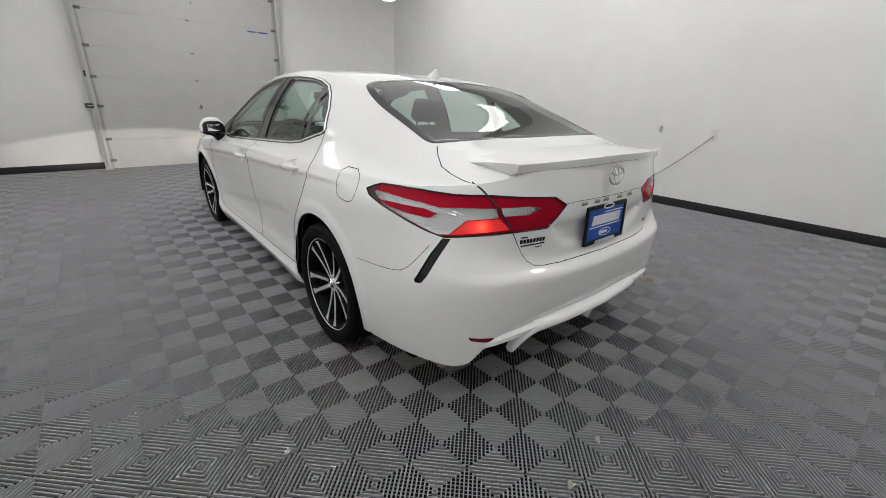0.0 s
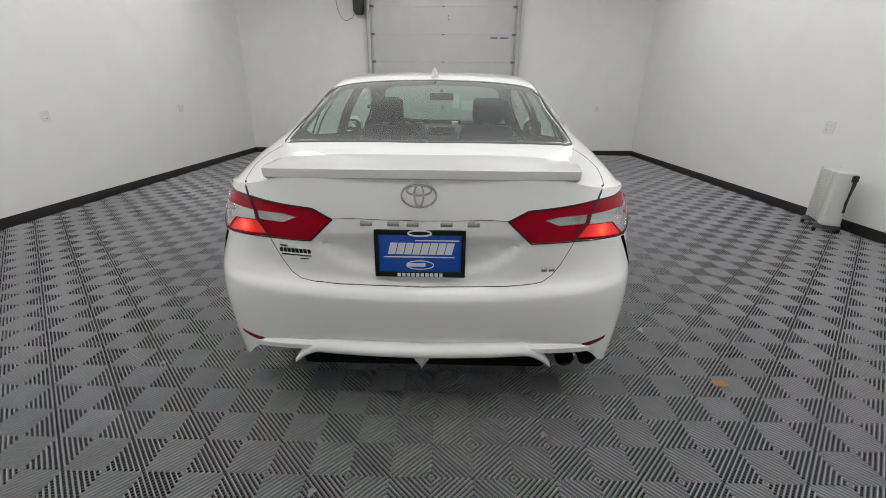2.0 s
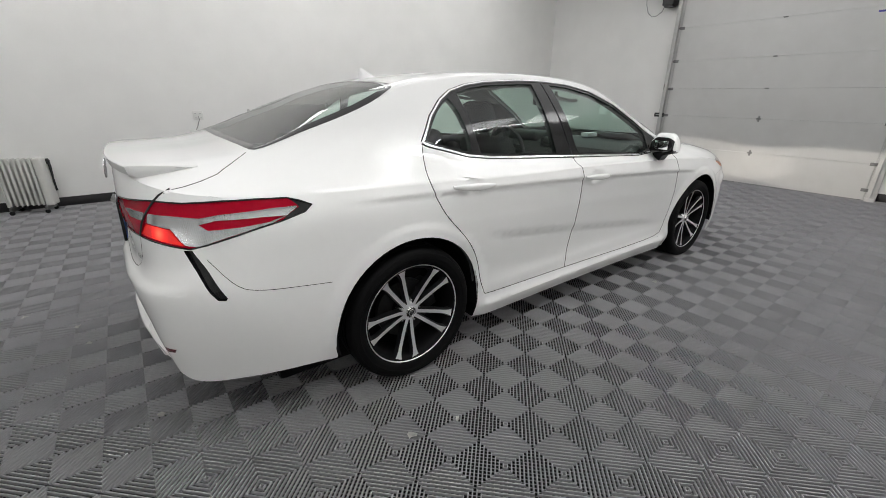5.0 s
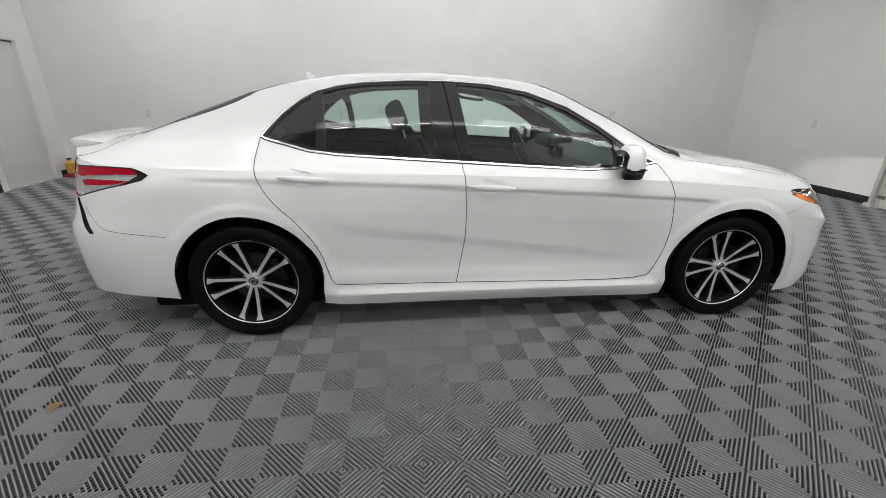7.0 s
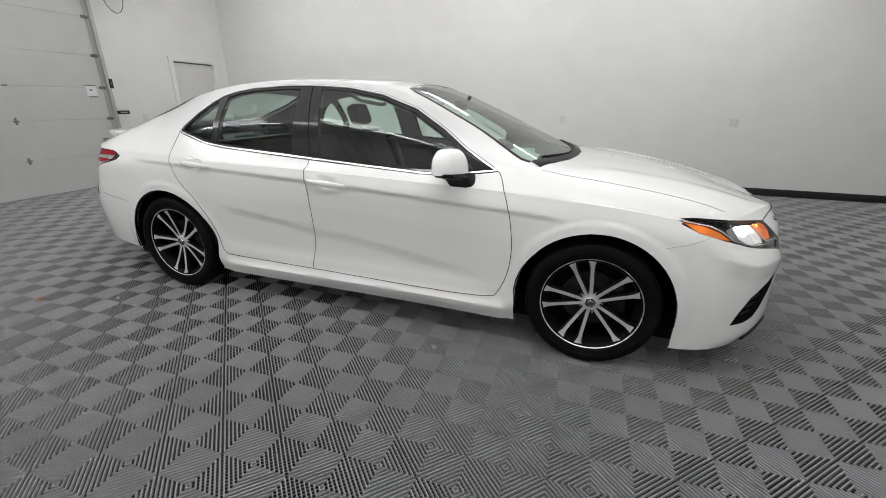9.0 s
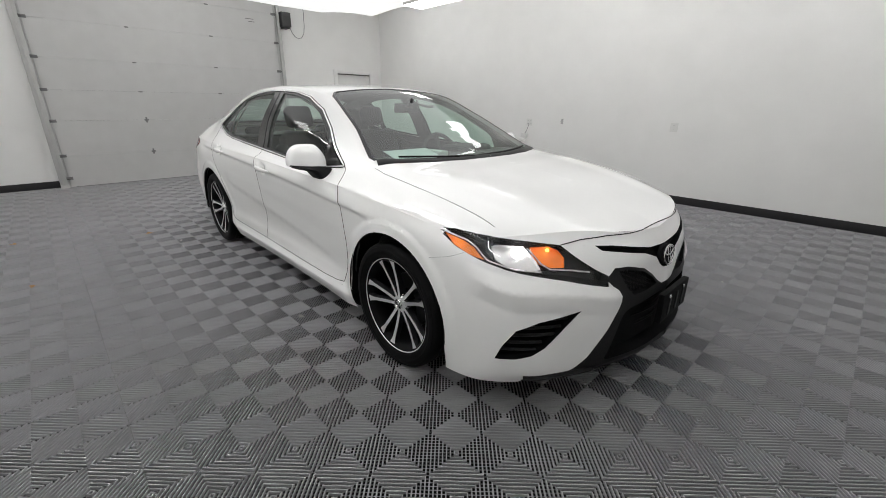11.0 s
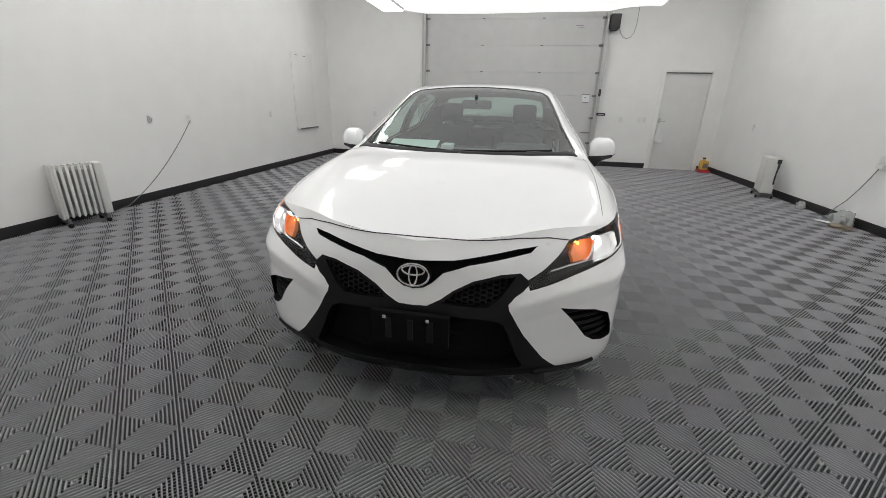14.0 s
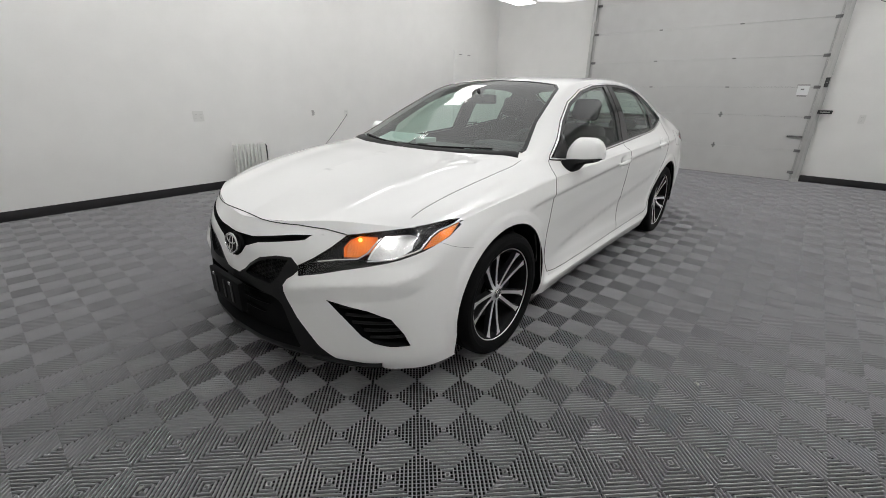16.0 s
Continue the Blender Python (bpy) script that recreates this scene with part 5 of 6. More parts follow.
for z in (.44, .385, .335):
    part("intake_bar", tube([(2.34 - .13 * (y / .4) ** 2, y, z) for y in [-.40 + .8 * k / 12 for k in range(13)]], .008, sides=6), DEEP_BLACK, sedan)

# wipers at the foot of the windshield
for y0, y1 in ((.56, -.05), (-.10, -.58)):
    row = []
    for k in range(9):
        t = k / 8
        y = y0 + (y1 - y0) * t
        x = 1.222 - .20 * (abs(y) / .7) ** 2 - .012 * t
        hit = on_skin(ABOVE, (x, abs(y)))
        row.append((hit[0].x, y, hit[0].z + .005 + .003 * math.sin(math.pi * t)))
    w = part("wiper", tube(row, [.005 - .0025 * k / 8 for k in range(9)], sides=6), SATIN_BLACK, sedan, "black windshield wiper")
    part("wiper_blade", tube([(a + .008, b, c - .004) for a, b, c in row[2:]], .0035, sides=6), RUBBER, w)
# ---- the room ----
def wall(name, x0, x1, y0, y1, z0, z1):
    return tagged(part(name, brick(x0, x1, y0, y1, z0, z1), WALL, smooth=False), kind="structure")


T = .16
wall("wall_north", X0 - T, X1 + T, Y1, Y1 + T, -.02, ROOM_H)
wall("wall_south", X0 - T, X1 + T, Y0 - T, Y0, -.02, ROOM_H)
REAR_DOOR_Y, FRONT_DOOR_Y, SIDE_DOOR_Y, OPENING_H = (-1.84, 1.80), (-1.41, 1.50), (3.11, 4.08), 3.25
for name, y0, y1, z0 in (("wall_west_1", Y0, REAR_DOOR_Y[0], -.02), ("wall_west_2", *REAR_DOOR_Y, OPENING_H), ("wall_west_3", REAR_DOOR_Y[1], SIDE_DOOR_Y[0], -.02), ("wall_west_4", *SIDE_DOOR_Y, 2.0), ("wall_west_5", SIDE_DOOR_Y[1], Y1, -.02)):
    wall(name, X0 - T, X0, y0, y1, z0, ROOM_H)
for name, y0, y1, z0 in (("wall_east_1", Y0, FRONT_DOOR_Y[0], -.02), ("wall_east_2", *FRONT_DOOR_Y, OPENING_H), ("wall_east_3", FRONT_DOOR_Y[1], Y1, -.02)):
    wall(name, X1, X1 + T, y0, y1, z0, ROOM_H)
tagged(part("ceiling", brick(X0 - T, X1 + T, Y0 - T, Y1 + T, ROOM_H, ROOM_H + .1), CEILING, smooth=False), kind="structure")
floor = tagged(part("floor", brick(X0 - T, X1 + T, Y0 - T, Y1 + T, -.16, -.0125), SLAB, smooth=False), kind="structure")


def base(x0, x1, y0, y1):
    b = brick(x0, x1, y0, y1, -.012, .105, .004)
    return tagged(part("baseboard", b, BASE_RUBBER), kind="structure")


base(X0, X1, Y0, Y0 + .012)
base(X0, X1, Y1 - .012, Y1)
for y0, y1 in ((Y0 + .012, REAR_DOOR_Y[0] - .08), (REAR_DOOR_Y[1] + .10, SIDE_DOOR_Y[0] - .05), (SIDE_DOOR_Y[1] + .05, Y1 - .012)):
    base(X0, X0 + .012, y0, y1)
for y0, y1 in ((Y0 + .012, FRONT_DOOR_Y[0] - .10), (FRONT_DOOR_Y[1] + .08, Y1 - .012)):
    base(X1 - .012, X1, y0, y1)

# ---- overhead doors: sections, hinges, tracks ----
SEAMS = (.0, .49, 1.015, 1.465, 1.915, 2.435, 2.94, 3.30)


def overhead_door(name, face, into, y0, y1, hinge_ys, label):
    """A sectional door whose face lies at x = face; into: the way into the room along x."""
    door = tagged(new(name), label, "garage door", kind="structure")
    a, b = sorted((face, face - into * .045))
    for z0, z1 in zip(SEAMS, SEAMS[1:]):
        part("door_section", brick(a, b, y0, y1, z0 + .001, z1 - .0008, .0025), DOOR_SKIN, door, smooth=False)
    f = face + into * .002
    part("bottom_seal", brick(min(face, face - into * .045), max(face, face - into * .045), y0, y1, -.012, .004, .003), BASE_RUBBER, door)
    hinge = brick(-.004, .010, -.030, .030, -.012, .012, .003)
    brick(-.004, .005, -.012, .012, -.045, .045, .002, hinge)
    tube([(.012, -.034, 0), (.012, .034, 0)], .007, hinge, 6)
    high = brick(-.004, .008, -.026, .026, -.010, .008, .003)
    tube([(.010, -.030, 0), (.010, .030, 0)], .006, high, 6)
    for z in SEAMS[1:-1]:
        for y in hinge_ys:
            h = part("hinge", (hinge if z < 1.2 else high).copy(), DARK_STEEL, door)
            h.matrix_basis = pose(f, y, z, 0, 0, 0 if into > 0 else 180)
    hinge.free()
    high.free()
    for y, s in ((y0, -1), (y1, 1)):
        rail = bmesh.new()
        pts = [(face + into * .045, y + s * .045, -.01), (face + into * .05, y + s * .045, 3.3)]
        for p0, p1 in ((-.022, -.018), (.018, .022)):
            brick(min(face + into * .02, face + into * .075), max(face + into * .02, face + into * .075), y + s * .05 + p0, y + s * .05 + p1, -.01, 3.3, 0, rail)
        brick(face + into * .072 - .002, face + into * .072 + .002, y + s * .05 - .022, y + s * .05 + .022, -.01, 3.3, 0, rail)
        part("door_track", rail, STEEL, door, "galvanised steel door track", smooth=False)
        part("door_jamb", brick(min(face - into * .03, face + into * .012), max(face - into * .03, face + into * .012), y + s * .01 if s > 0 else y - .12, y + .12 if s > 0 else y - .01, -.012, 3.3, .004), DOOR_SKIN, door)
        part("jamb_seal", brick(face - .006 if into < 0 else face, face + .006 if into > 0 else face, y - .008, y + .008, 0, 3.3, .002), STEEL, door)
        for z in SEAMS[1:-1] + (.14,):
            r = bmesh.new()
            brick(-.004, .012, -.055, .028, -.022, .022, .003, r)
            tube([(.03, -.02, 0), (.03, .06, 0)], .008, r, 6)
            ob = part("roller_bracket", r, DARK_STEEL, door)
            ob.matrix_basis = pose(f, y, z, 0, 0, 0 if into > 0 else 180) @ (Matrix.Identity(4) if s * into > 0 else Matrix.Diagonal((1, -1, 1, 1)))
        part("track_foot", brick(min(face, face + into * .08), max(face, face + into * .08), y + s * .02 - (.10 if s < 0 else 0), y + s * .02 + (.10 if s > 0 else 0), -.012, .05, .004), DOOR_SKIN, door)
    return door


west = overhead_door("door_1", -5.88, 1, -1.85, 1.80, (-.64, .60), "pale steel sectional overhead door with hinges and tracks, closed")
east = overhead_door("door_2", 5.72, -1, -1.42, 1.52, (.05,), "pale steel sectional overhead door with hinges and tracks, closed")
for y0, y1, z0, z1 in ((1.54, 1.70, 1.488, 1.502), (1.60, 1.64, 1.42, 1.44), (1.57, 1.69, 1.325, 1.341), (1.25, 1.40, 2.80, 2.81), (1.3, 1.42, 2.755, 2.765)):
    part("printed_bar", brick(-5.88, -5.878, y0, y1, z0, z1), DARK_STEEL, west)
part("sticker", brick(-5.88, -5.8785, 1.555, 1.70, 1.345, 1.485), PAPER, west)
part("lock_plate", brick(-5.88, -5.865, 1.65, 1.76, .68, .74, .004), STEEL, west)
part("lock_bolt", tube([(-5.86, 1.60, .715), (-5.86, 1.80, .715)], .012), DARK_STEEL, west)
for y0, y1 in ((-1.08, -.93), (-1.30, -1.12)):
    part("printed_bar", brick(5.718, 5.72, y0, y1, 2.365, 2.388), INK_BLUE, east)
for z in (2.76, 2.70):
    part("printed_bar", brick(5.718, 5.72, -.06, -.04, z, z + .03), DARK_STEEL, east)


def motor(name, x, y, z, loop):
    """A black door motor on the wall beside the track, with a hanging loop of cord."""
    m = tagged(part(name, brick(x - .10, x + .10, y - .095, y + .095, z - .13, z + .13, .015, seg=3), BLACK_BOX), "black door motor on the wall with a hanging cord loop", "door motor", "door motors")
    part("motor_cap", brick(x - .085, x + .085, y - .07, y + .07, z - .155, z - .125, .01), BLACK_BOX, m)
    part("motor_foot", brick(min(x, x - .12 if x < 0 else x + .12), max(x, x - .12 if x < 0 else x + .12), y - .04, y + .04, z - .05, z + .05, .004), DARK_STEEL, m)
    part("cord_loop", tube([(x, *q) for q in loop], .006, sides=6), CORD, m)
    return m


def hang(p0, p1, drop, n=14):
    """Points of a cord that sags between two places."""
    return [tuple(Vector(p0).lerp(Vector(p1), k / n) - Vector((0, 0, drop * 4 * (k / n) * (1 - k / n)))) for k in range(n + 1)]


motor("door_motor", -5.83, 1.985, 2.86, [(2.09, 2.74), (2.12, 2.66), (2.18, 2.585), (2.25, 2.555), (2.32, 2.58), (2.375, 2.66), (2.40, 2.80), (2.405, 3.05), (2.40, 3.5)])
motor("door_motor", 5.68, 1.77, 2.94, [(1.85, 2.84), (1.90, 2.73), (1.98, 2.68), (2.07, 2.675), (2.15, 2.75), (2.20, 2.88), (2.22, 3.05), (2.22, 3.5)])


def eye_box(x, y0, y1, z0, z1, into):
    b = tagged(part("door_sensor", brick(min(x, x + into * .07), max(x, x + into * .07), y0, y1, z0, z1, .008), BLACK_BOX), "small black door sensor box on the track", "sensor", "door sensors")
    part("sensor_label", brick(x + into * .070 - .001, x + into * .070 + .001, y0 + .03, y1 - .03, (z0 + z1) / 2 - .006, (z0 + z1) / 2 + .006), LITTER, b)


eye_box(-5.86, 1.885, 2.06, 1.075, 1.13, 1)
eye_box(-5.86, 1.86, 1.91, 1.46, 1.60, 1)
eye_box(5.74, 1.535, 1.70, .985, 1.055, -1)
eye_box(5.74, 1.55, 1.62, 1.455, 1.545, -1)

# ---- the side door ----
leaf = tagged(part("door_3", brick(X0 - .085, X0 - .045, 3.16, 4.03, .0, 1.955, .003), SIDE_DOOR), "plain pale steel door in a painted frame, closed", "door", kind="structure")
for x0, x1, y0, y1, z0, z1 in ((X0 - T, X0 + .016, 3.065, 3.155, -.012, 2.03), (X0 - T, X0 + .016, 4.035, 4.125, -.012, 2.03), (X0 - T, X0 + .014, 3.155, 4.035, 1.96, 2.03)):
    part("door_frame", brick(x0, x1, y0, y1, z0, z1, .004), WALL, leaf)
part("door_stop", brick(X0 - .045, X0 - .032, 3.155, 4.035, 1.938, 1.958, .002), DARK_STEEL, leaf)
part("threshold", brick(X0 - T, X0 + .01, 3.155, 4.035, -.0125, .004, .003), STEEL, leaf)
handle = part("door_handle", tube([(X0 - .045, 3.215, 1.0), (X0 - .0, 3.215, 1.0), (X0 + .005, 3.225, 1.0), (X0 + .005, 3.32, 1.0)], .010), STEEL, leaf)
part("rose", brick(X0 - .046, X0 - .035, 3.19, 3.24, .96, 1.06, .004), STEEL, leaf)
bag_rows = []
for k in range(12):
    t = k / 11
    w = .012 + .072 * math.sin(math.pi * min(1, t * .62 + .02)) ** 1.3
    bag_rows.append([(X0 + .012 + (.006 + .030 * t) * math.cos(a) + .012 * noise.noise((a * 2, t * 5, 1)), 3.24 + w * math.sin(a) * (1 + .25 * noise.noise((a * 1.5, t * 4, 3))), .985 - .42 * t) for a in [j * math.tau / 20 for j in range(20)]])
tagged(part("plastic_bag", loft(bag_rows), PLASTIC_BAG), "thin white plastic bag hanging from the door handle", "bag")

# ---- outlets and switches ----
def outlet(x, y, z, face, w=.075, h=.118, kind="outlet", group="wall outlets"):
    """A cover plate; face: the wall's inward axis as (x, y)."""
    bm = brick(0, .007, -w / 2, w / 2, -h / 2, h / 2, .003)
    ob = tagged(part("wall_outlet" if kind == "outlet" else "wall_switch", bm, PLATE_PLASTIC), "white plastic outlet plate on the wall" if kind == "outlet" else "white plastic switch plate on the wall", kind, group)
    ob.matrix_basis = pose(x, y, z, 0, 0, math.degrees(math.atan2(face[1], face[0])))
    n = max(1, round(w / .075))
    for k in range(n):
        cy = (k - (n - 1) / 2) * .06
        for cz in (-.025, .025) if kind == "outlet" else (0,):
            part("socket" if kind == "outlet" else "toggle", brick(.0065, .0095, cy - .016, cy + .016, cz - .014, cz + .014, .002), PLATE_PLASTIC, ob)
            if kind == "outlet":
                for d in (-.006, .006):
                    part("slot", brick(.0094, .0099, cy + d - .0015, cy + d + .0015, cz - .004, cz + .006), DARK_STEEL, ob)
    return ob


IN_N, IN_S, IN_W, IN_E = (0, -1), (0, 1), (1, 0), (-1, 0)
outlet(-1.486, Y1, 1.03, IN_N, .12)
outlet(.914, Y1, 1.035, IN_N, .10)
outlet(3.339, Y1, 1.035, IN_N, .12)
outlet(-1.404, Y0, .965, IN_S)
outlet(.958, Y0, .99, IN_S, .13, .13)
outlet(-3.396, Y0, .985, IN_S)
outlet(X0, -3.144, .96, IN_W)
outlet(X0, 2.42, 1.01, IN_W)
outlet(X1, 2.795, .975, IN_E)
outlet(X1, -3.35, 1.0, IN_E)
outlet(-4.55, Y1, .98, IN_N)
outlet(X0, 2.90, 1.02, IN_W, .07, .115, "switch", "wall switches")
outlet(X0, 2.80, 1.02, IN_W, .07, .115, "switch", "wall switches")


def wall_hook(x, y, z, face):
    bm = brick(0, .006, -.018, .018, -.042, .042, .002)
    tube([(.004, 0, .03), (.035, 0, .026), (.05, 0, .0), (.04, .0, -.03)], .007, bm, 6)
    ob = tagged(part("wall_hook", bm, STEEL), "small grey metal hook on the wall", "hook", "wall hooks")
    ob.matrix_basis = pose(x, y, z, 0, 0, math.degrees(math.atan2(face[1], face[0])))


wall_hook(-.833, Y1, 1.06, IN_N)
wall_hook(-.752, Y0, .99, IN_S)

board = tagged(part("wall_panel", brick(-5.15, -4.30, Y0, Y0 + .016, .66, 2.16, .004), WALL), "white flush panel on the wall with a tray below", "panel")
part("tray", brick(-5.12, -4.34, Y0 + .016, Y0 + .075, .655, .668, .003), PLATE_PLASTIC, board)
part("tray_lip", brick(-5.12, -4.34, Y0 + .07, Y0 + .077, .655, .685, .002), DARK_STEEL, board)
for x in (-4.5, -4.8):
    part("clip", brick(x - .05, x + .05, Y0 + .014, Y0 + .024, 2.085, 2.095, .002), DARK_STEEL, board)


# ---- oil heaters ----
def heater(m):
    """A finned oil heater, its fins stacked along x, on four feet."""
    h = new("oil_heater")
    h.matrix_world = m
    tagged(h, "white oil-filled radiator heater with fins by the wall", "heater", "heaters")
    for k in range(7):
        x = -.15 + .048 * k
        fin = brick(x - .0055, x + .0055, -.075, .075, .09, .615, .0054, seg=2)
        brick(x - .014, x + .014, -.075, -.052, .10, .605, .008, fin)
        brick(x - .014, x + .014, .052, .075, .10, .605, .008, fin)
        brick(x - .018, x + .018, -.02, .02, .11, .16, .009, fin)
        brick(x - .018, x + .018, -.02, .02, .55, .60, .009, fin)
        part("fin", fin, ENAMEL, h)
    part("control_box", brick(.16, .235, -.08, .08, .085, .62, .018, seg=3), ENAMEL, h)
    part("end_plate", brick(-.185, -.165, -.08, .08, .085, .62, .009, seg=3), ENAMEL, h)
    part("handle", brick(.215, .252, .036, .088, .535, .600, .012), BLACK_BOX, h)
    part("wound_cord", tube([(.245, .062, .58), (.247, .066, .50), (.247, .060, .42), (.245, .056, .33), (.244, .060, .23)], [.020, .015, .012, .012, .013], sides=8), BLACK_BOX, h)
    for x in (-.15, .17):
        part("foot", brick(x - .016, x + .016, -.11, .11, .036, .088, .010), DARK_STEEL, h)
        for y in (-.11, .11):
            wheel = lathe([(.0005, -.012), (.021, -.012), (.024, -.007), (.024, .007), (.021, .012), (.0005, .012)], 16)
            wheel.transform(Matrix.Translation((x, y * .9, .0245)))
            part("caster", wheel, SATIN_BLACK, h)
    return h


heater(pose(.47, -4.06, 0, 0, 0, 157))
heater(pose(-3.36, 4.15, 0, 0, 0, -16))


def cord(points, label, r=.005):
    return tagged(part("extension_cord", tube(points, r, sides=6), CORD), label, "cord", "power cords")


cord(hang((-1.404, Y0 + .025, .95), (-.20, Y0 + .03, .02), .10) + [(0, Y0 + .06, .006), (.25, Y0 + .07, .006)], "thin grey power cord from the outlet to the heater")
cord([(-1.486, Y1 - .02, 1.02), (-1.48, Y1 - .03, .98), (-1.52, Y1 - .03, .88), (-1.55, Y1 - .04, .83)], "short grey cord into a white power adapter")
cord([(-1.60, Y1 - .04, .72), (-1.68, Y1 - .04, .58), (-1.77, Y1 - .04, .44), (-1.90, Y1 - .03, .28), (-2.05, Y1 - .03, .14), (-2.12, Y1 - .06, .012), (-1.95, Y1 - .12, .006), (-1.75, Y1 - .2, .006)], "grey power cord hanging down the wall to the floor")
brk = tagged(part("power_adapter", brick(-1.62, -1.50, Y1 - .06, Y1 - .012, .76, .84, .008), PLATE_PLASTIC), "white power adapter hanging on its cord", "adapter")
part("adapter_plug", brick(-1.64, -1.54, Y1 - .065, Y1 - .015, .70, .75, .008), PLATE_PLASTIC, brk)


def crumple(name, x, y, r, h, mat, label, category, seed):
    """A loose crumpled heap."""
    bm = bmesh.new()
    bmesh.ops.create_icosphere(bm, subdivisions=3, radius=1)
    for v in bm.verts:
        n = 1 + .45 * noise.noise(v.co * 1.9 + Vector((seed, 0, 0))) + .25 * noise.noise(v.co * 4.7 + Vector((0, seed, 0)))
        v.co = Vector((v.co.x * r * n, v.co.y * r * .7 * n, max(0, (v.co.z + .35) * h * n)))
    ob = tagged(part(name, bm, mat), label, category)
    ob.location = (x, y, .001)
    return ob


crumple("clear_wrap", -1.68, 4.20, .13, .13, WRAP, "crumpled clear plastic wrap on the floor", "wrap", 3)
crumple("grey_rag", -1.84, 4.20, .11, .07, RAG, "crumpled grey rag on the floor by the wall", "rag", 5)
crumple("brown_paper", -1.56, 4.12, .13, .035, KRAFT, "flat crumple of brown paper on the floor", "paper", 11)
crumple("clear_wrap", -2.58, 4.27, .07, .07, WRAP, "small heap of clear plastic wrap by the wall", "wrap", 8)
tagged(part("power_strip", brick(-1.98, -1.72, 4.24, 4.31, .0, .045, .01), CORD), "grey power strip lying on the floor by the wall", "power strip")
tagged(part("card_strip", brick(-.09, .09, -.025, .025, 0, .004), PAPER), "white card strip lying on the floor", "card").matrix_basis = pose(-1.78, 4.08, .02, 8, 0, 35)
for k, (x, y) in enumerate(((-1.60, 4.15), (-1.52, 4.20))):
    cord([(x + .10 * math.cos(a * .9 + k), y + .06 * math.sin(a * .9 + k) * (1 - .03 * a), .006 + .004 * (a % 3)) for a in range(22)], "coiled grey cord on the floor")

jug = tagged(part("yellow_jug", brick(-5.86, -5.71, 4.13, 4.27, .05, .235, .025, seg=3), YELLOW), "yellow plastic jug standing in a red tray", "jug")
part("neck", lathe([(.0005, .0), (.03, .0), (.028, .03), (.022, .045), (.0005, .045)], 20), YELLOW, jug).matrix_basis = Matrix.Translation((-5.82, 4.20, .230)) @ Matrix.Rotation(radians(90), 4, "X")
part("cap", brick(-5.845, -5.795, 4.175, 4.225, .270, .300, .008), BLACK_BOX, jug)
part("paper_label", brick(-5.711, -5.707, 4.155, 4.245, .09, .19, .001), KRAFT, jug)
tray = tagged(part("red_tray", brick(-5.90, -5.66, 4.10, 4.30, .0, .05, .012), RED_PAINT), "red tray on the floor in the corner", "tray")

# ---- lights overhead ----
def canopy():
    """A large sagging sheet of glowing white fabric with a soft hem."""
    bm = bmesh.new()
    nx, ny = 56, 32
    rows = []
    for i in range(nx + 1):
        row = []
        for j in range(ny + 1):
            u, v = 2 * i / nx - 1, 2 * j / ny - 1
            x, y = -.33 + 3.03 * u, .06 + 2.0 * v
            corner = max(0, abs(u) - .86) / .14 * max(0, abs(v) - .70) / .30
            x -= math.copysign(.42 * corner, u)
            y -= math.copysign(.30 * corner, v)
            edge = max(abs(u), abs(v))
            z = 2.62 + .010 * noise.noise((x * 1.3, y * 1.3, 2)) + .010 * math.sin(6 * x + 1.5 * y) * ease(.8, 1, edge) - .03 * ease(.97, 1.0, edge)
            row.append(bm.verts.new((x, y, z)))
        rows.append(row)
    for a, b in zip(rows, rows[1:]):
        for k in range(ny):
            bm.faces.new((a[k], b[k], b[k + 1], a[k + 1]))
    bmesh.ops.solidify(bm, geom=bm.faces[:], thickness=.02)
    return bm


sheet_light = tagged(part("light_canopy", canopy(), CANOPY), "large glowing white fabric light canopy hung over the car", "light canopy")
for x in (-2.6, -.3, 2.0):
    for y in (-1.6, 1.7):
        part("wire", tube([(x, y, 2.62), (x, y, ROOM_H)], .004, sides=5), STEEL, sheet_light)


def light_bar(x, y):
    bar = tagged(part("light_bar", brick(x - .41, x + .41, y - .16, y + .16, 2.545, 2.575, .008), STEEL), "short white LED light bar hung under the canopy's edge", "light bar", "light bars")
    part("diffuser", brick(x - .40, x + .40, y - .15, y + .15, 2.53, 2.549, .006), TUBE, bar)
    for dx in (-.2, .2):
        part("wire", tube([(x + dx, y, 2.57), (x + dx, y, 2.64)], .004, sides=5), STEEL, bar)


for x, y in ((-2.45, -1.70), (-.89, -1.70), (.66, -1.70), (1.80, -1.70), (-1.45, 1.98), (.10, 1.98), (1.65, 1.98)):
    light_bar(x, y)


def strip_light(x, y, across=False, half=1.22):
    """An unseen ceiling batten added as fill: pan, end caps and a long white diffuser."""
    lamp = tagged(part("strip_light", brick(x - half, x + half, y - .075, y + .075, ROOM_H - .05, ROOM_H, .006), ENAMEL), "long white fill light added out of view on the ceiling", "strip light", "ceiling strip lights")
    part("diffuser", brick(x - half + .03, x + half - .03, y - .06, y + .06, ROOM_H - .085, ROOM_H - .046, .015), FILL_STRIP, lamp)
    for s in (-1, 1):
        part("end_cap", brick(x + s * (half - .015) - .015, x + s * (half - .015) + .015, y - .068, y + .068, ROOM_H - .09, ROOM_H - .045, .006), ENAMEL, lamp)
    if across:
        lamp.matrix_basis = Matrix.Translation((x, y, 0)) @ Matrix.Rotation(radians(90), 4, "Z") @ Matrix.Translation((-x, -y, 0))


# added fill, out of view: rows along both sides brighten the walls
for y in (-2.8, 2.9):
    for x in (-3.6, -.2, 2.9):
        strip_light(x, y)
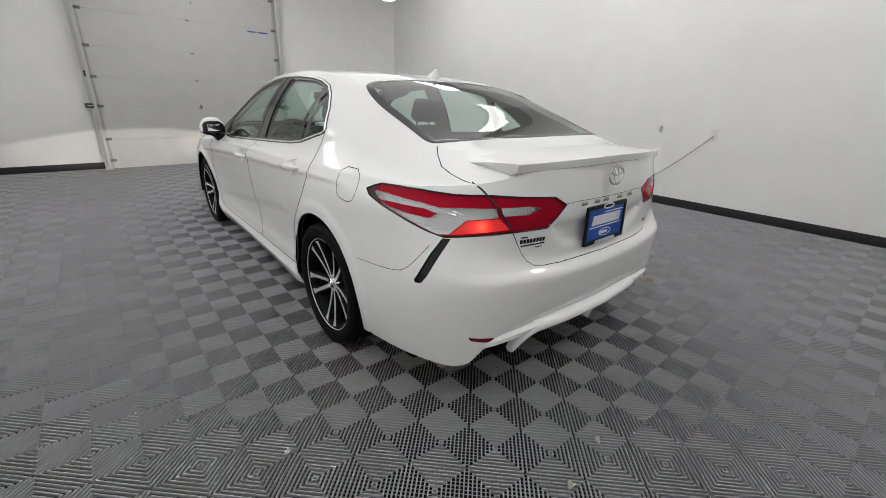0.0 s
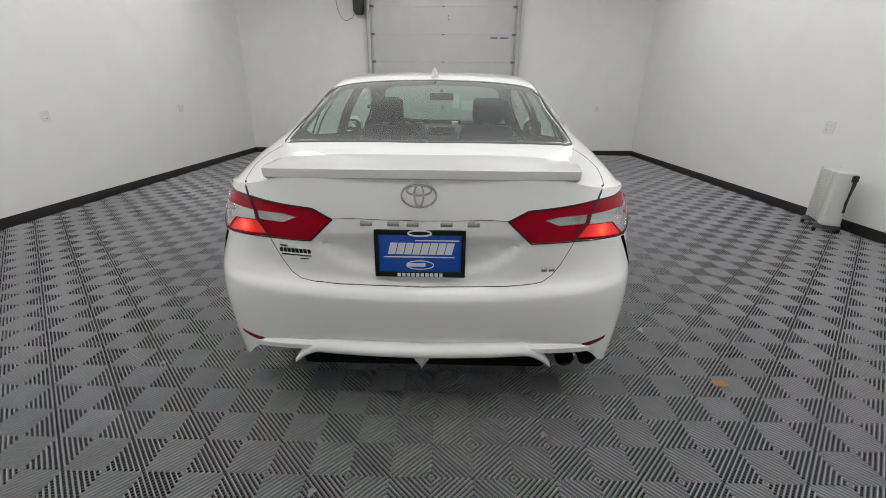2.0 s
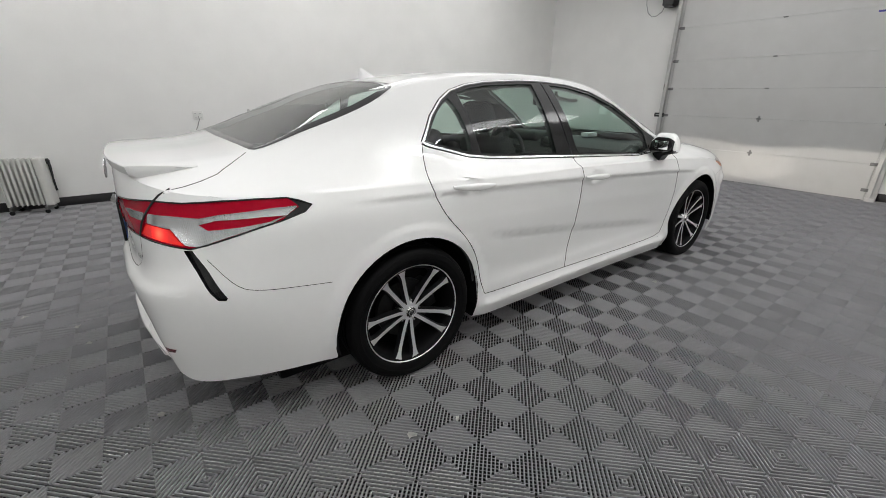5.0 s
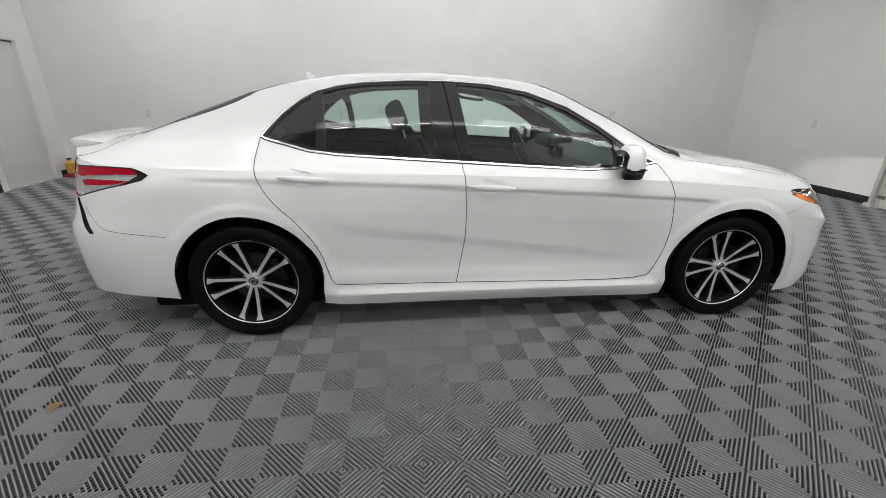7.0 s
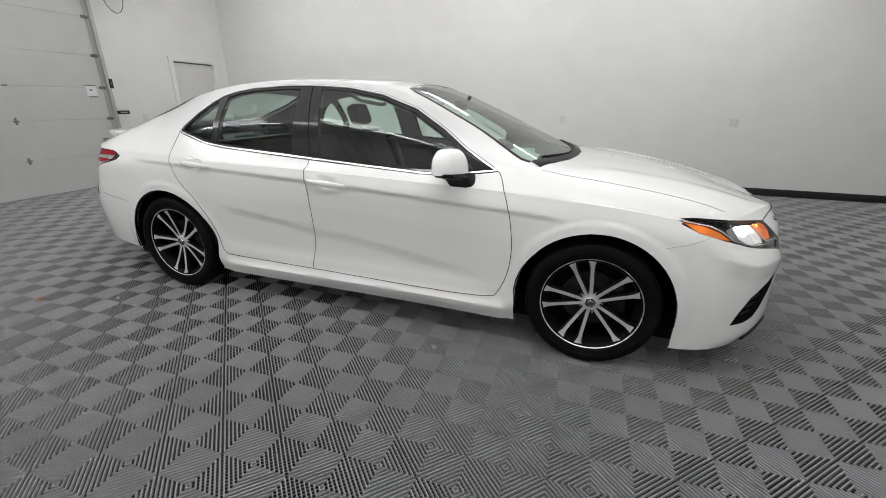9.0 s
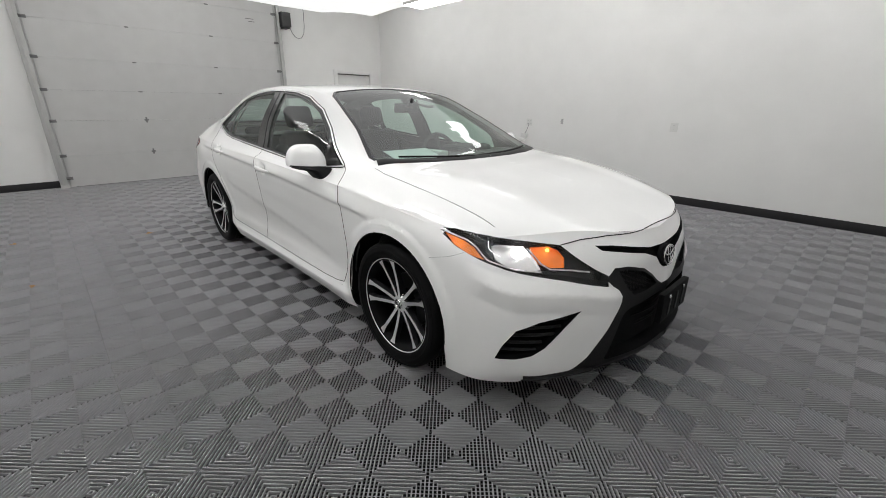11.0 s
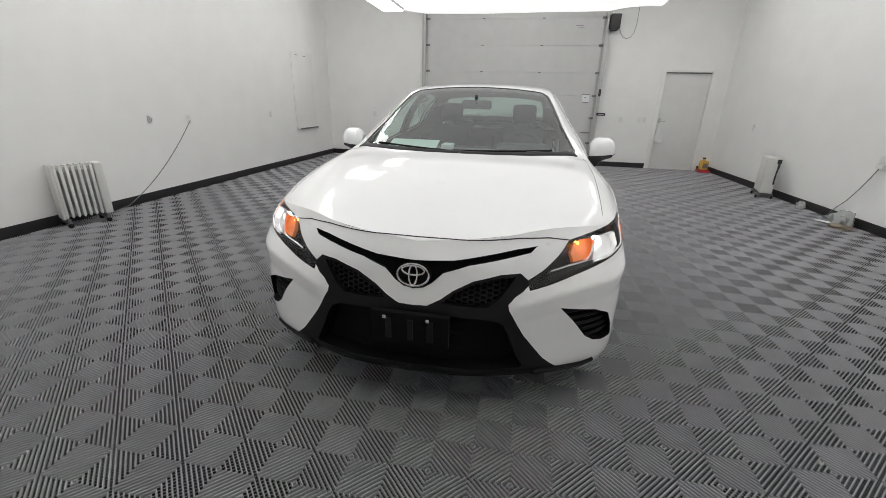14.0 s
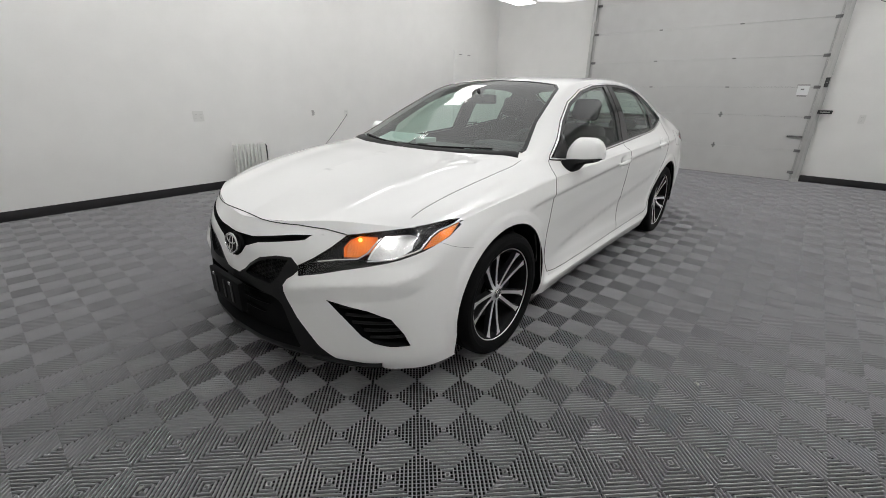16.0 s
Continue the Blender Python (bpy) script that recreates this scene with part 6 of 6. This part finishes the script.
# two more added across the ends, to brighten the bumpers
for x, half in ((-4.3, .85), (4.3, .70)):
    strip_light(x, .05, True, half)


# ---- litter on the floor ----
def scrap(name, x, y, size, mat, label, seed, curl=.35):
    """A curled leaf or flake with an uneven outline."""
    bm = bmesh.new()
    n = 14
    mid = bm.verts.new((0, 0, .004))
    ring = []
    for k in range(n):
        a = k * math.tau / n
        r = size * (.65 + .5 * noise.noise((math.cos(a) * 1.7 + seed, math.sin(a) * 1.7, seed)))
        ring.append(bm.verts.new((r * math.cos(a) * 1.5, r * math.sin(a), .003 + curl * size * abs(math.sin(a)) ** 2)))
    for k in range(n):
        bm.faces.new((mid, ring[k], ring[(k + 1) % n]))
    bmesh.ops.solidify(bm, geom=bm.faces[:], thickness=.0015)
    ob = tagged(part(name, bm, mat), label, "leaf" if "leaf" in name else "debris", "scraps on the floor")
    ob.matrix_basis = pose(x, y, .001, 0, 0, seed * 67)
    return ob


for k, (x, y, s) in enumerate(((-2.112, -1.435, .035), (-1.138, -2.317, .030), (-2.55, -2.45, .028))):
    scrap("dry_leaf", x, y, s, LEAF, "dry brown leaf lying on the tiles", k + 1.3)
for k, (x, y, s) in enumerate(((-1.632, -1.253, .024), (.645, -1.083, .022), (-2.445, -.51, .016), (-1.42, -1.288, .014), (-2.78, .62, .020), (-2.72, .36, .018), (-3.05, .95, .016), (-2.02, 1.35, .014), (-.6, 2.4, .014), (1.05, 1.75, .013), (2.35, 1.6, .012), (3.0, .4, .012))):
    scrap("pale_scrap", x, y, s, LITTER, "small pale scrap of debris on the tiles", k + 2.7, .6)
# ---- the floor of ribbed plastic tiles, last ----
CELL, TILE_X, TILE_Y = .1524, -.051, .0984
PITCH = CELL * math.sqrt(2) / 14
RIB = PITCH * .15


def clip(poly, a, b, c):
    """The part of a convex outline where a x + b y <= c."""
    out = []
    for p, q in zip(poly, poly[1:] + poly[:1]):
        dp, dq = a * p[0] + b * p[1] - c, a * q[0] + b * q[1] - c
        if dp <= 0:
            out.append(p)
        if dp * dq < 0:
            t = dp / (dp - dq)
            out.append((p[0] + t * (q[0] - p[0]), p[1] + t * (q[1] - p[1])))
    return out


def tile_shape():
    """One tile: four cells of slanting ribs over finer cross bars, with a thin rim, as points and faces."""
    pts, faces = [], []

    def slab(poly, z0, z1, sides=True):
        n, at = len(poly), len(pts)
        pts.extend((x, y, z1) for x, y in poly)
        faces.append(tuple(range(at, at + n)))
        if sides:
            pts.extend((x, y, z0) for x, y in poly)
            faces.extend((at + k, at + n + k, at + n + (k + 1) % n, at + (k + 1) % n) for k in range(n))

    def crown(poly, rise):
        at = len(pts)
        pts.extend((x, y, rise(x, y)) for x, y in poly)
        faces.append(tuple(range(at, at + len(poly))))

    def flank(cell, a, b, c):
        """The upright side of a rib, along the line a x + b y = c across its cell."""
        ends = [p for p in clip(cell, a, b, c) if abs(a * p[0] + b * p[1] - c) < 1e-6]
        if len(ends) == 2:
            at = len(pts)
            pts.extend((x, y, z) for z in (-.0025, -.0125) for x, y in ends)
            faces.append((at, at + 1, at + 3, at + 2))

    for i in (-1, 0):
        for j in (-1, 0):
            x0, y0, g = i * CELL, j * CELL, .0002
            cell = [(x0 + g, y0 + g), (x0 + CELL - g, y0 + g), (x0 + CELL - g, y0 + CELL - g), (x0 + g, y0 + CELL - g)]
            s = 1 if (i + j) % 2 == 0 else -1
            # ribs lie across the line from the tile's middle to its corner
            a, b = 1 / math.sqrt(2), s / math.sqrt(2)
            mid = a * (x0 + CELL / 2) + b * (y0 + CELL / 2)
            for k in range(14):
                c = mid + (k - 6.5) * PITCH
                for d0, d1 in ((-1, -.4), (-.4, .4), (.4, 1)):
                    strip_ = clip(clip(cell, a, b, c + d1 * RIB), -a, -b, -(c + d0 * RIB))
                    if len(strip_) > 2:
                        crown(strip_, lambda x, y: -.0025 * ((a * x + b * y - c) / RIB) ** 2)
                for d in (-1, 1):
                    flank(cell, a, b, c + d * RIB)
            a2, b2 = -b, a
            mid2 = a2 * (x0 + CELL / 2) + b2 * (y0 + CELL / 2)
            for k in range(14):
                c = mid2 + (k - 6.5) * PITCH
                bar = clip(clip(cell, a2, b2, c + PITCH * .09), -a2, -b2, -(c - PITCH * .09))
                if len(bar) > 2:
                    slab(bar, -.0125, -.0121, False)
    return pts, faces


tile_points, tile_faces = tile_shape()
tile_mesh = bpy.data.meshes.new("tile")
tile_mesh.from_pydata(tile_points, [], tile_faces)
tile_mesh.materials.append(TILE)
near, far = [], []
size = 2 * CELL
for i in range(int((X0 - TILE_X) / size) - 1, int((X1 - TILE_X) / size) + 2):
    for j in range(int((Y0 - TILE_Y) / size) - 1, int((Y1 - TILE_Y) / size) + 2):
        x, y = TILE_X + i * size, TILE_Y + j * size
        if X0 - T < x < X1 + T and Y0 - T < y < Y1 + T:
            # the ring in which one walks round the car
            r = math.hypot(x / 3.2, y / 2.45)
            (near if abs(r - 1) < .26 else far).append((abs(r - 1), x, y))
near.sort()
far += near[296:]
for _, x, y in near[:296]:
    ob = new("tile", tile_mesh)
    ob.parent = floor
    ob.location = (x, y, 0)
count = len(tile_points)
pts = np.array(tile_points)
flat_pts = np.concatenate([pts + (x, y, 0) for _, x, y in far])
flat_faces = [tuple(v + k * count for v in f) for k in range(len(far)) for f in tile_faces]
rest = bpy.data.meshes.new("floor_tiles")
rest.from_pydata(flat_pts.tolist(), [], flat_faces)
rest.materials.append(TILE)
rest_ob = new("floor_tiles", rest)
rest_ob.parent = floor
rest_ob["kind"] = "stuff"
